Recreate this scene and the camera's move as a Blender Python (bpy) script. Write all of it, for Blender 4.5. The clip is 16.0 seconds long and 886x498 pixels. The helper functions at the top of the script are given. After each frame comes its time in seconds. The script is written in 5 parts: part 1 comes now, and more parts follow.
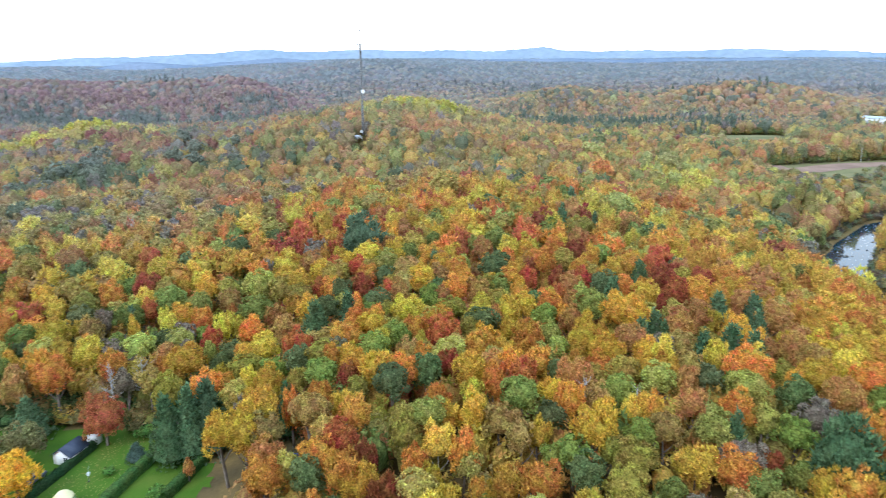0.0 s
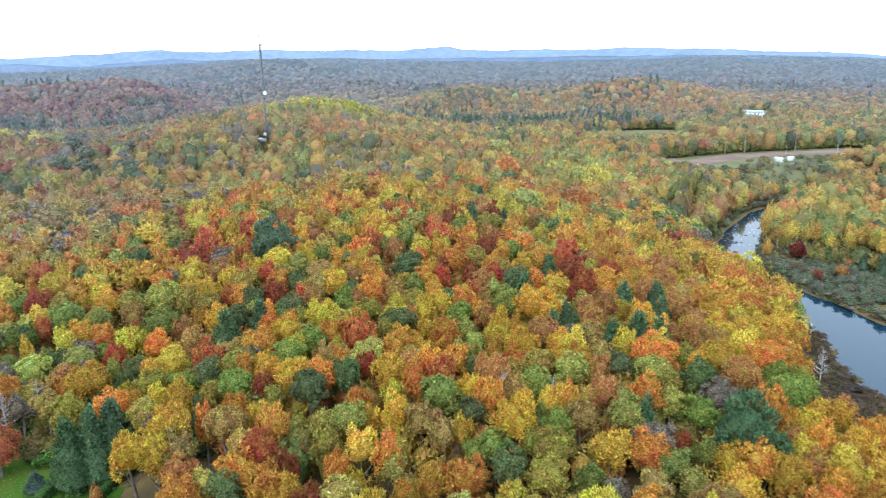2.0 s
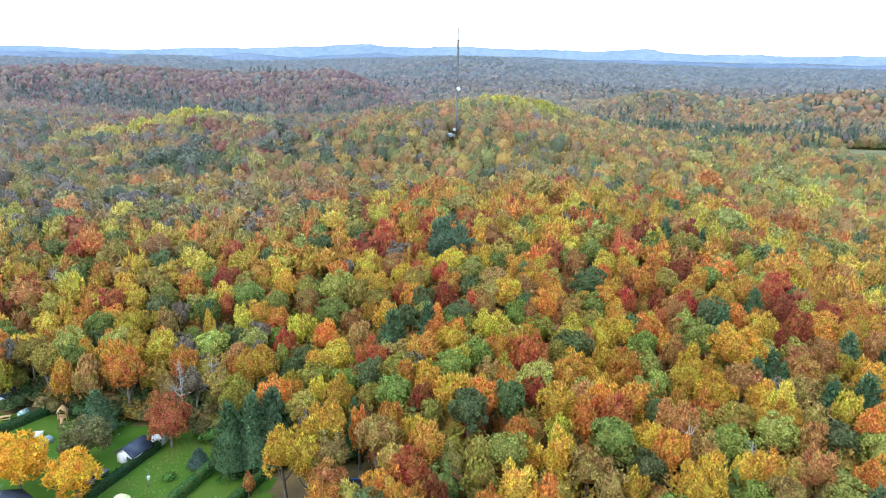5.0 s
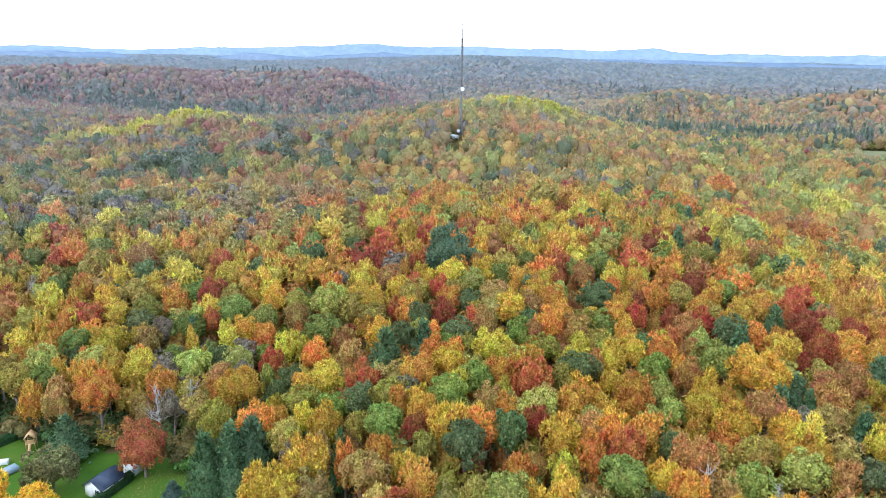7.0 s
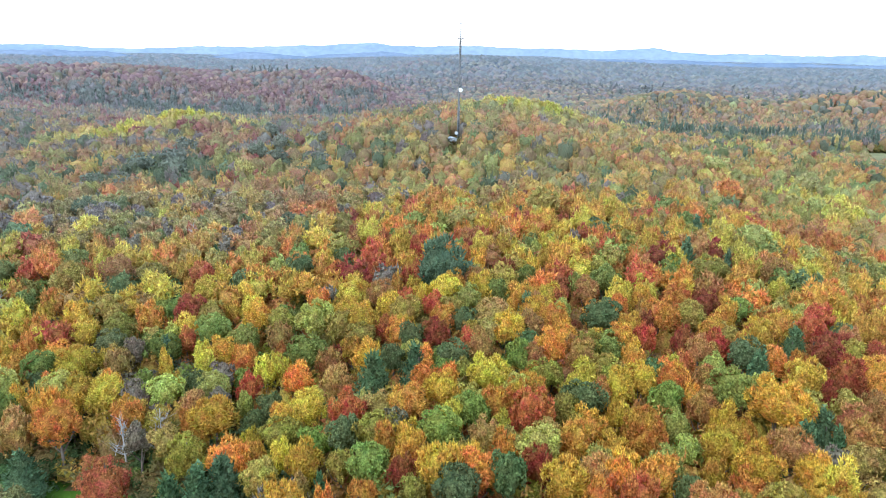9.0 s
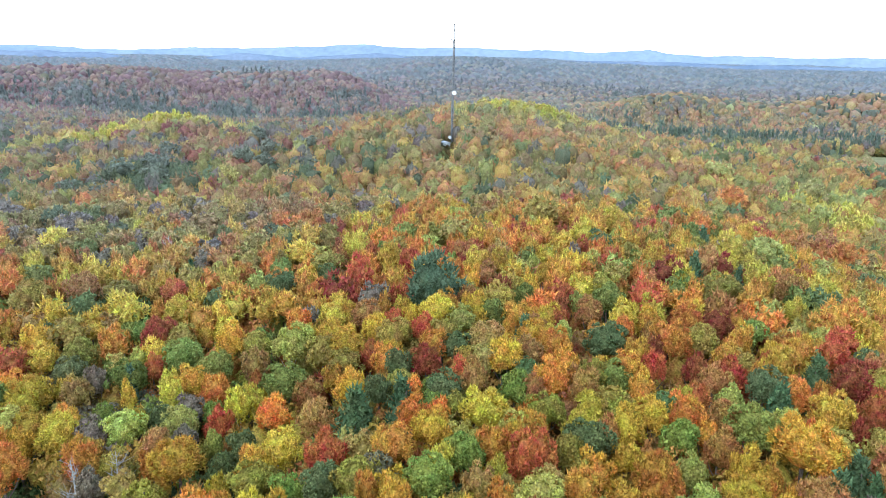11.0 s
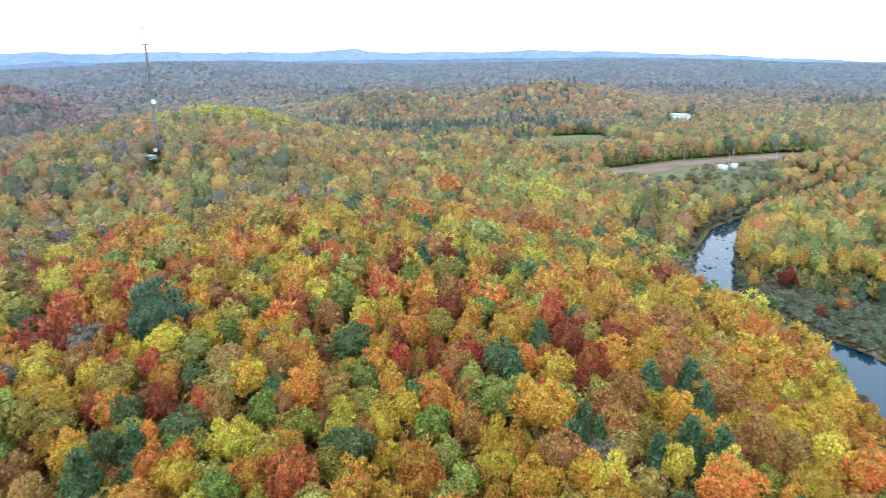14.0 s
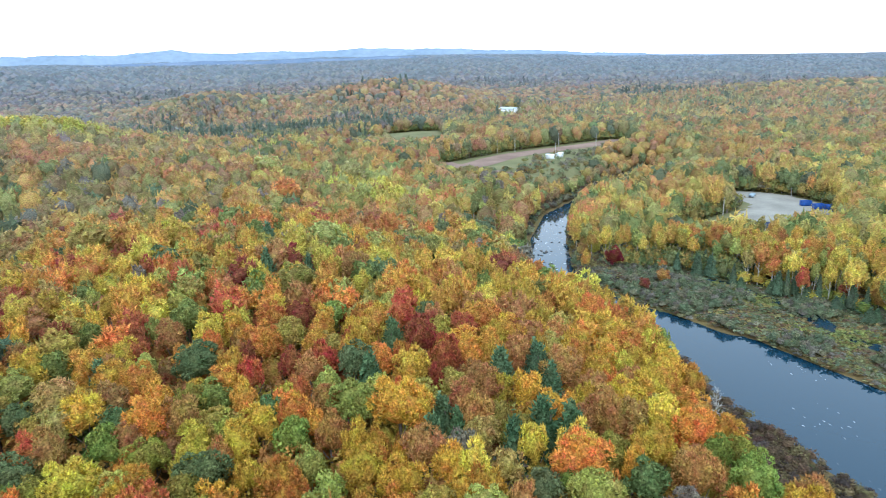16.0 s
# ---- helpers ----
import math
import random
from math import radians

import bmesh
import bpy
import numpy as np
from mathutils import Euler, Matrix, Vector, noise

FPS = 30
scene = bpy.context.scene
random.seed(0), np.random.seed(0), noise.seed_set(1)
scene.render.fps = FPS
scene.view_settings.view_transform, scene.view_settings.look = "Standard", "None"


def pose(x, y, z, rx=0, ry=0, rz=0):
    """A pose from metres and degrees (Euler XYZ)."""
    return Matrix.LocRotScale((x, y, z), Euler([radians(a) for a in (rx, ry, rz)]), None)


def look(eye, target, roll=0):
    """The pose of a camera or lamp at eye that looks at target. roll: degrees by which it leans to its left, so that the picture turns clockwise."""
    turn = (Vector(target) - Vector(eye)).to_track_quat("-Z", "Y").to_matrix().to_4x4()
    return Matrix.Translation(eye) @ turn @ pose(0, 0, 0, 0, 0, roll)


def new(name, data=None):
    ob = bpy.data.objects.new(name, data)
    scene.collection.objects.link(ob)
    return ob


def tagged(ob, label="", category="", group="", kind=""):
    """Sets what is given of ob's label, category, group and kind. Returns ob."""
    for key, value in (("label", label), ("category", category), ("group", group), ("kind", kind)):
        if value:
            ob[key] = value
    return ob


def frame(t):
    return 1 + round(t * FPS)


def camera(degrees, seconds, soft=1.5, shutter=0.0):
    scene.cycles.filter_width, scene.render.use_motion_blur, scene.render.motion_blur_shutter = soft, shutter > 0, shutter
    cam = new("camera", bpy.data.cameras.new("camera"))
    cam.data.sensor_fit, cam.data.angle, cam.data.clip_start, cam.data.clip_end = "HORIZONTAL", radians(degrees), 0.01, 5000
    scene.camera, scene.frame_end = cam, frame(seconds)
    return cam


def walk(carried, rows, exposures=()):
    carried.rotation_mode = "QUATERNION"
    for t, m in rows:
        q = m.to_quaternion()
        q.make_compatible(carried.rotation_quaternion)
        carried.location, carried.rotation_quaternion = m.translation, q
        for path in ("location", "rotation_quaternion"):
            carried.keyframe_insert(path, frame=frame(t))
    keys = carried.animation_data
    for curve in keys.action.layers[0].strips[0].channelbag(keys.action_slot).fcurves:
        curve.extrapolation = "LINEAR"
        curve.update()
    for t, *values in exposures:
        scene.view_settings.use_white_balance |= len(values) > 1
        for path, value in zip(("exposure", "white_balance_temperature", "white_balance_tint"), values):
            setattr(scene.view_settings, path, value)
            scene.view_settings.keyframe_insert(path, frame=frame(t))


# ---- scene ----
cam = camera(65.02, 16.0, soft=0.65, shutter=0.5)
PATH = [
    (0, (0.00, 0.00, 70.00), (-0.01, 96.34, 43.21), -0.41),
    (0.5, (-0.16, -0.15, 70.07), (6.25, 95.97, 43.24), -0.68),
    (1, (-0.29, -0.36, 70.19), (11.01, 95.30, 43.32), -0.83),
    (1.5, (-0.38, -0.43, 70.24), (13.91, 94.80, 43.28), -0.84),
    (2, (-0.66, 0.23, 70.19), (12.18, 95.67, 43.23), -0.70),
    (2.5, (-0.84, 1.66, 70.09), (1.52, 97.94, 43.18), -0.17),
    (3, (-0.83, 3.33, 69.99), (-4.51, 99.57, 43.08), 0.31),
    (3.5, (-0.90, 5.16, 69.93), (-7.58, 101.21, 42.91), 0.54),
    (4, (-1.09, 7.22, 69.73), (-11.28, 102.95, 42.67), 0.91),
    (6.5, (-0.72, 19.51, 69.46), (-13.73, 114.86, 42.27), 1.17),
    (7, (-0.57, 22.09, 69.52), (-13.84, 117.40, 42.30), 1.12),
    (7.5, (-0.61, 24.80, 69.55), (-14.16, 120.06, 42.32), 1.22),
    (8, (-0.65, 27.51, 69.63), (-14.19, 122.75, 42.33), 1.21),
    (8.5, (-0.77, 30.27, 69.66), (-14.16, 125.53, 42.35), 1.23),
    (9, (-1.00, 33.17, 69.72), (-14.20, 128.47, 42.44), 1.22),
    (11.5, (-2.00, 47.16, 69.79), (-13.80, 142.73, 42.83), 1.41),
    (12, (-1.94, 48.23, 69.71), (-12.08, 144.03, 42.90), 1.30),
    (12.5, (-1.99, 48.73, 69.67), (-10.30, 144.74, 42.96), 1.17),
    (13, (-1.38, 48.87, 69.69), (-4.34, 145.22, 43.08), 0.82),
    (13.5, (-1.25, 48.68, 69.69), (14.48, 143.78, 43.08), -0.19),
    (14, (-1.41, 48.47, 69.93), (23.67, 141.49, 43.14), -0.66),
    (14.5, (-1.29, 48.23, 70.13), (29.53, 139.47, 43.19), -1.00),
    (15, (-1.21, 48.14, 70.46), (33.80, 137.79, 43.30), -1.20),
    (15.5, (-1.28, 48.26, 70.51), (40.03, 135.11, 43.12), -1.48),
    (16, (-1.45, 48.63, 70.27), (44.02, 133.36, 42.84), -1.65),
]
walk(cam, [(t, look(eye, target, roll)) for t, eye, target, roll in PATH],
     exposures=((0.0, 0.52, 6080, 9), (4.0, 0.54, 6080, 9), (9.0, 0.64, 6080, 9), (16.0, 0.48, 6000, 7)))

# ---- light ----
world = bpy.data.worlds.new("overcast_sky")
scene.world = world
world.use_nodes = True
wn, wl = world.node_tree.nodes, world.node_tree.links
sky = wn.new("ShaderNodeTexSky")
sky.sky_type, sky.sun_disc = "NISHITA", False
sky.sun_elevation, sky.sun_rotation = radians(42), radians(215)
sky.dust_density, sky.air_density = 4.0, 1.0
veil = wn.new("ShaderNodeMix")
veil.data_type = "RGBA"
veil.inputs[0].default_value = 0.9
up = wn.new("ShaderNodeTexCoord")
split = wn.new("ShaderNodeSeparateXYZ")
wl.new(up.outputs["Generated"], split.inputs[0])
cloud = wn.new("ShaderNodeValToRGB")
cloud.color_ramp.elements[0].position, cloud.color_ramp.elements[0].color = 0.0, (1.0, 1.0, 1.0, 1)
cloud.color_ramp.elements[1].position, cloud.color_ramp.elements[1].color = 0.9, (0.6, 0.83, 1.1, 1)
middle = cloud.color_ramp.elements.new(0.32)
middle.color = (0.74, 0.91, 1.08, 1)
wl.new(split.outputs["Z"], cloud.inputs[0])
scaled = wn.new("ShaderNodeVectorMath")
scaled.operation = "SCALE"
scaled.inputs["Scale"].default_value = 19.0
wl.new(cloud.outputs[0], scaled.inputs[0])
wl.new(scaled.outputs[0], veil.inputs[7])
wl.new(sky.outputs[0], veil.inputs[6])
wl.new(veil.outputs[2], wn["Background"].inputs[0])
wn["Background"].inputs[1].default_value = 0.1

sun = new("sun", bpy.data.lights.new("sun", "SUN"))
sun.data.energy, sun.data.angle, sun.data.color = 1.5, radians(25), (1.0, 0.96, 0.9)
sun.matrix_world = look((-60, -90, 110), (0, 0, 0))
scene.view_settings.exposure = 0.0

# ---- lie of the land ----
RIVER_LEVEL = -5.0
# the river's middle line: x, y, half width
RIVER = ((300, 352, 5), (250, 332, 5), (218, 315, 5), (193, 300, 6), (166, 269, 7.5), (144, 239, 8), (132, 217, 8), (135, 196, 8.5),
         (135, 176, 10.5), (136, 155, 13.5), (132, 136, 17), (131, 122, 18), (130, 105, 20), (129, 75, 22), (125, 30, 22), (118, -60, 22), (110, -320, 22))
RX = np.array(RIVER, float)


def river_gap(x, y):
    """How far a place lies outside the river's bank; negative in the water."""
    best = np.full(np.shape(x), 1e9)
    for (ax, ay, aw), (bx, by, bw) in zip(RX[:-1], RX[1:]):
        dx, dy = bx - ax, by - ay
        f = np.clip(((x - ax) * dx + (y - ay) * dy) / (dx * dx + dy * dy), 0, 1)
        best = np.minimum(best, np.hypot(x - ax - f * dx, y - ay - f * dy) - (aw + f * (bw - aw)))
    return best


def step(v, a, b):
    f = np.clip((v - a) / (b - a), 0, 1)
    return f * f * (3 - 2 * f)


def bump(x, y, cx, cy, sx, sy):
    return np.exp(-(((x - cx) / sx) ** 2) - ((y - cy) / sy) ** 2)


def rolling(x, y):
    """Slow uneven swell, about -1 to 1."""
    return (np.sin(x / 310 + 1.3 * np.sin(y / 420) + 0.4) * np.cos(y / 270 + 0.9 * np.sin(x / 350)) * 0.6
            + np.sin(x / 131 + y / 170 + 2.0) * np.cos(y / 97 - x / 210) * 0.3)


def ground(x, y):
    x, y = np.asarray(x, float), np.asarray(y, float)
    r = np.hypot(x, y)
    z = 9.0 * step(y, 124, 208) * (1 - step(x, 40, 110) * (1 - 0.42 * step(y, 300, 420)))
    z = z - 2.5 * step(y, 240, 300) * (1 - step(y, 300, 420)) * (1 - step(x, -80, 40))
    z = z + 16 * np.exp(-(((x + 45) / 88) ** 2) - ((y - 450) / 110) ** 4) + 7 * bump(x, y, -15, 494, 40, 34) + 2 * bump(x, y, -200, 425, 90, 60) + 8 * bump(x, y, -214, 438, 34, 24)
    z = z + 5.0 * step(x, -44, -18) * (1 - step(x, 62, 92)) * step(y, 84, 106) * (1 - 0.55 * step(y, 145, 190)) * (1 - step(y, 230, 300))
    z = z - 13 * step(y, 545, 760)
    away, bearing = np.hypot(x, y - 30), np.degrees(np.arctan2(x, np.maximum(y - 30, 1.0)))
    # the red ridge, the two orange hills beyond the valley, the low green rise
    z = z - 7 * bump(x, y, -330, 640, 220, 110)
    z = z + (36 + 3 * np.sin(bearing / 3.1)) * np.exp(-(((away - 1010) / 185) ** 2)) * step(-bearing, 9.5, 17)
    z = z + 27 * bump(x, y, 170, 975, 85, 120) + 33 * bump(x, y, 410, 965, 130, 130) + 10 * bump(x, y, 800, 640, 260, 120)
    # the far country climbs to the horizon, lowered to the sides to fit the camera's view, with two hills on the way
    climb = np.interp(away, (1150, 2000, 3000, 4600), (0.0, 24.0, 37.0, 46.0))
    z = z + climb * (1 - 1.15 * step(bearing, 26, 56)) * (1 - 0.55 * step(-bearing, 11, 22))
    z = z + 36 * np.exp(-(((bearing + 5.5) / 6.5) ** 2) - ((away - 1950) / 330) ** 2) + 22 * np.exp(-(((bearing - 6.5) / 4.5) ** 2) - ((away - 2350) / 260) ** 2)
    z = z + rolling(x, y) * (1.0 * step(r, 120, 260) + 3.5 * step(r, 600, 1500) + 5 * step(r, 1500, 3000))
    # levelled ground: the gravel lot, the turning loop, the white building's yard
    for cx, cy, sx, sy, to in ((258, 244, 46, 40, 0.0), (270, 420, 100, 78, 4.0), (384, 628, 40, 34, 9.0)):
        z = z + (to - z) * (1 - step(np.hypot((x - cx) / sx, (y - cy) / sy), 0.85, 1.35))
    near = river_gap(x, y)
    # the wooded bank falls to the marsh, and the marsh to the bed
    west = x < np.interp(y, RX[::-1, 1], RX[::-1, 0])
    z = np.where(west, z + (-4.3 - z) * (1 - step(near, 9, 24)), z + (-4.2 - z) * (1 - step(near, 42, 70)) * (1 - step(y, 255, 285)))
    z = np.where(~west & (y >= 255), z + (-4.0 - z) * (1 - step(near, 4, 22)), z)
    z = z - 2.6 * (1 - step(near, -3.0, 0.8))
    return z


def level(x, y):
    return float(ground(np.array([x]), np.array([y]))[0])


# ---- materials ----
def material(name):
    m = bpy.data.materials.new(name)
    m.use_nodes = True
    return m, m.node_tree.nodes, m.node_tree.links, m.node_tree.nodes["Principled BSDF"]


def ramp(nodes, links, source, stops):
    node = nodes.new("ShaderNodeValToRGB")
    while len(node.color_ramp.elements) < len(stops):
        node.color_ramp.elements.new(0.5)
    for el, (at, colour) in zip(node.color_ramp.elements, stops):
        el.position, el.color = at, (*colour, 1)
    links.new(source, node.inputs[0])
    return node.outputs[0]


def noise_at(nodes, links, scale, detail=4.0, stretch=None):
    where = nodes.new("ShaderNodeNewGeometry").outputs["Position"]
    if stretch:
        mapping = nodes.new("ShaderNodeMapping")
        mapping.inputs["Scale"].default_value = stretch
        links.new(where, mapping.inputs[0])
        where = mapping.outputs[0]
    node = nodes.new("ShaderNodeTexNoise")
    node.inputs["Scale"].default_value, node.inputs["Detail"].default_value = scale, detail
    links.new(where, node.inputs["Vector"])
    return node.outputs[0]


def mixed(nodes, links, fac, a, b, blend="MIX"):
    node = nodes.new("ShaderNodeMix")
    node.data_type, node.blend_type = "RGBA", blend
    for socket, value in ((0, fac), (6, a), (7, b)):
        if isinstance(value, bpy.types.NodeSocket):
            links.new(value, node.inputs[socket])
        elif socket:
            node.inputs[socket].default_value = (*value, 1)
        else:
            node.inputs[0].default_value = value
    return node.outputs[2]


def bumped(nodes, links, bsdf, height, strength, distance=0.05):
    node = nodes.new("ShaderNodeBump")
    node.inputs["Strength"].default_value, node.inputs["Distance"].default_value = strength, distance
    links.new(height, node.inputs["Height"])
    links.new(node.outputs[0], bsdf.inputs["Normal"])


def surface(name, stops, scale, rough=0.85, fine=None, bump_by=0.3, metal=0.0, deep=0.05):
    """A material of two scales of variation: broad patches and fine grain."""
    m, n, l, b = material(name)
    broad = ramp(n, l, noise_at(n, l, scale, 3), stops)
    grain = noise_at(n, l, fine or scale * 12, 5)
    l.new(mixed(n, l, 0.35, broad, ramp(n, l, grain, ((0.3, (0.45,) * 3), (0.7, (1.0,) * 3))), "MULTIPLY"), b.inputs["Base Color"])
    b.inputs["Roughness"].default_value, b.inputs["Metallic"].default_value = rough, metal
    b.inputs["Specular IOR Level"].default_value = 0.04 if rough > 0.82 else 0.4
    bumped(n, l, b, grain, bump_by, deep)
    return m


def foliage(name, from_object):
    """Leaves: the tree's own colour, varied from spray to spray and leaf to leaf, with light coming through."""
    m, n, l, b = material(name)
    if from_object:
        colour = n.new("ShaderNodeObjectInfo").outputs["Color"]
    else:
        at = n.new("ShaderNodeAttribute")
        at.attribute_name = "tint"
        colour = at.outputs["Color"]
    island = n.new("ShaderNodeNewGeometry").outputs["Random Per Island"]
    leaf = noise_at(n, l, 2.9, 5)

    def spread(source, low, high, lo=0.0, hi=1.0):
        node = n.new("ShaderNodeMapRange")
        for i, value in ((1, lo), (2, hi), (3, low), (4, high)):
            node.inputs[i].default_value = value
        l.new(source, node.inputs[0])
        return node.outputs[0]

    both_ways = n.new("ShaderNodeMath")
    both_ways.operation = "MULTIPLY"
    l.new(spread(island, 0.58, 1.28) if from_object else spread(island, 0.62, 0.98), both_ways.inputs[0])
    l.new(spread(leaf, 0.5, 1.5, 0.3, 0.7), both_ways.inputs[1])
    shift = n.new("ShaderNodeHueSaturation")
    l.new(spread(noise_at(n, l, 0.5, 3), 0.47, 0.53, 0.3, 0.7), shift.inputs["Hue"])
    l.new(both_ways.outputs[0], shift.inputs["Value"])
    shift.inputs["Saturation"].default_value = 0.95 if from_object else 0.9
    l.new(colour, shift.inputs["Color"])
    l.new(shift.outputs[0], b.inputs["Base Color"])
    b.inputs["Roughness"].default_value = 0.8
    b.inputs["Specular IOR Level"].default_value = 0.06
    bumped(n, l, b, leaf, 0.85, 0.32)
    through_leaf = n.new("ShaderNodeBsdfTranslucent")
    l.new(shift.outputs[0], through_leaf.inputs[0])
    both = n.new("ShaderNodeMixShader")
    both.inputs[0].default_value = 0.48
    l.new(b.outputs[0], both.inputs[1])
    l.new(through_leaf.outputs[0], both.inputs[2])
    l.new(both.outputs[0], n["Material Output"].inputs[0])
    return m


LEAVES = foliage("leaves", True)
WOODS = foliage("massed_leaves", False)
BARK = surface("bark", ((0.3, (0.13, 0.1, 0.08)), (0.7, (0.24, 0.2, 0.17))), 0.8, 0.9, 14)
PALE_BARK = surface("birch_bark", ((0.3, (0.38, 0.36, 0.32)), (0.7, (0.56, 0.53, 0.49))), 0.9, 0.8, 10)
SOIL = surface("forest_floor", ((0.25, (0.1, 0.075, 0.04)), (0.5, (0.2, 0.14, 0.06)), (0.75, (0.14, 0.12, 0.05))), 0.09, 0.95, 1.6, 0.6, 0.3)
# far off, haze is painted into the floor's colour as blue-grey
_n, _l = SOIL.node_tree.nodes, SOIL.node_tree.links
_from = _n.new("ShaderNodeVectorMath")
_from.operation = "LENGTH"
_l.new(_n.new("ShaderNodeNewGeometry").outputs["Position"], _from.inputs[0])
_haze = _n.new("ShaderNodeMapRange")
_haze.inputs[1].default_value, _haze.inputs[2].default_value = 900, 1800
_l.new(_from.outputs["Value"], _haze.inputs[0])
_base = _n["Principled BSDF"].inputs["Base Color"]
_l.new(mixed(_n, _l, _haze.outputs[0], _base.links[0].from_socket, (0.15, 0.175, 0.21)), _base)

# ---- tree shapes ----
# base colours of the foliage
TINT = {
    "red": (0.48, 0.13, 0.035), "maroon": (0.35, 0.09, 0.03), "orange": (0.61, 0.255, 0.035), "amber": (0.58, 0.30, 0.035), "gold": (0.60, 0.375, 0.035),
    "yellow": (0.64, 0.50, 0.055), "lime": (0.43, 0.41, 0.09), "straw": (0.46, 0.37, 0.08), "olive": (0.36, 0.29, 0.05), "green": (0.24, 0.285, 0.055),
    "deep": (0.155, 0.195, 0.07), "pine": (0.11, 0.18, 0.08), "brown": (0.42, 0.275, 0.075), "grey": (0.27, 0.22, 0.155), "rose": (0.47, 0.235, 0.065),
}
# haze put into leaf colour, and bare twigs: mauve grey, bluer in backdrop woods
HAZE_TWIGS, FAR_HAZE_GREY = np.array((0.335, 0.31, 0.365)), np.array((0.31, 0.35, 0.41))
ICO_V = np.array([(0, 0, 1)] + [(math.cos(a) * 0.894, math.sin(a) * 0.894, 0.447) for a in np.arange(5) * math.tau / 5]
                 + [(math.cos(a) * 0.894, math.sin(a) * 0.894, -0.447) for a in (np.arange(5) + 0.5) * math.tau / 5] + [(0, 0, -1)])
ICO_F = np.array([(0, 1 + i, 1 + (i + 1) % 5) for i in range(5)] + [(1 + i, 6 + i, 1 + (i + 1) % 5) for i in range(5)]
                 + [(1 + (i + 1) % 5, 6 + i, 6 + (i + 1) % 5) for i in range(5)] + [(11, 6 + (i + 1) % 5, 6 + i) for i in range(5)])


def unit(v):
    return v / np.maximum(np.linalg.norm(v, axis=-1, keepdims=True), 1e-9)


def sprays(rng, where, out, size, long=1.25):
    """Small folded kites of leaves at the places, facing out: points and triangles."""
    n = len(where)
    normal = unit(out + rng.normal(0, 0.55, (n, 3)))
    side = unit(np.cross(normal, rng.normal(0, 0.5, (n, 3)) + (0, 0, 1.0)))
    along = np.cross(normal, side)
    s = (size * rng.uniform(0.65, 1.35, n))[:, None]
    v = np.stack([where - along * s * long * 0.7, where + side * s * 0.55 - normal * s * 0.12, where + along * s * long * 0.8 - normal * s * 0.25,
                  where - side * s * 0.55 - normal * s * 0.12], 1).reshape(-1, 3)
    b = np.arange(n)[:, None] * 4
    return v, np.concatenate([b + (0, 1, 2), b + (0, 2, 3)])


def joined(pieces):
    vs, fs, at = [], [], 0
    for v, f in pieces:
        vs.append(v)
        fs.append(np.asarray(f) + at)
        at += len(v)
    return np.concatenate(vs), np.concatenate(fs)


def leaflets(rng, where, out, size, spiky):
    """Single three-cornered tufts of leaves: some lie on the crown's surface, a share of them points outwards."""
    n = len(where)
    pointing = (rng.random(n) < spiky)[:, None]
    normal = unit(out + rng.normal(0, 0.55, (n, 3)))
    along = np.where(pointing, unit(out + rng.normal(0, 0.3, (n, 3)) + (0, 0, 0.45)), unit(np.cross(normal, rng.normal(0, 1, (n, 3)))))
    side = unit(np.cross(along, np.where(pointing, rng.normal(0, 1, (n, 3)), normal)))
    s = (size * rng.uniform(0.6, 1.4, n))[:, None]
    wide, long = np.where(pointing, 0.42, 0.62) * s, np.where(pointing, 1.35, 0.85) * s
    v = np.stack([where - along * long * 0.4 - side * wide, where - along * long * 0.4 + side * wide, where + along * long], 1).reshape(-1, 3)
    return v, np.arange(n * 3).reshape(-1, 3)


def dome(rings, rough, rng, low=-0.35):
    """A lumpy closed-topped shell of radius about 1: points and triangles. rings: how many points go round, from the top down."""
    v, f, at = [(0, 0, 0.94)], [], 0
    for k, count in enumerate(rings):
        polar = math.acos(low) * ((k + 1) / len(rings)) ** 0.95
        h, w = math.cos(polar), math.sin(polar)
        a = (np.arange(count) + 0.5 * (k % 2)) * math.tau / count
        start = len(v)
        v += [(math.cos(t) * w, math.sin(t) * w, h) for t in a]
        if not k:
            f += [(0, start + i, start + (i + 1) % count) for i in range(count)]
        else:
            i = j = 0
            while i < before or j < count:
                if j >= count or (i < before and i / before <= j / count):
                    f.append((at + i % before, start + j % count, at + (i + 1) % before))
                    i += 1
                else:
                    f.append((at + i % before, start + j % count, start + (j + 1) % count))
                    j += 1
        at, before = start, count
    v = np.array(v) * rng.uniform(1 - rough, 1 + rough, (len(v), 1))
    return v, np.array(f)


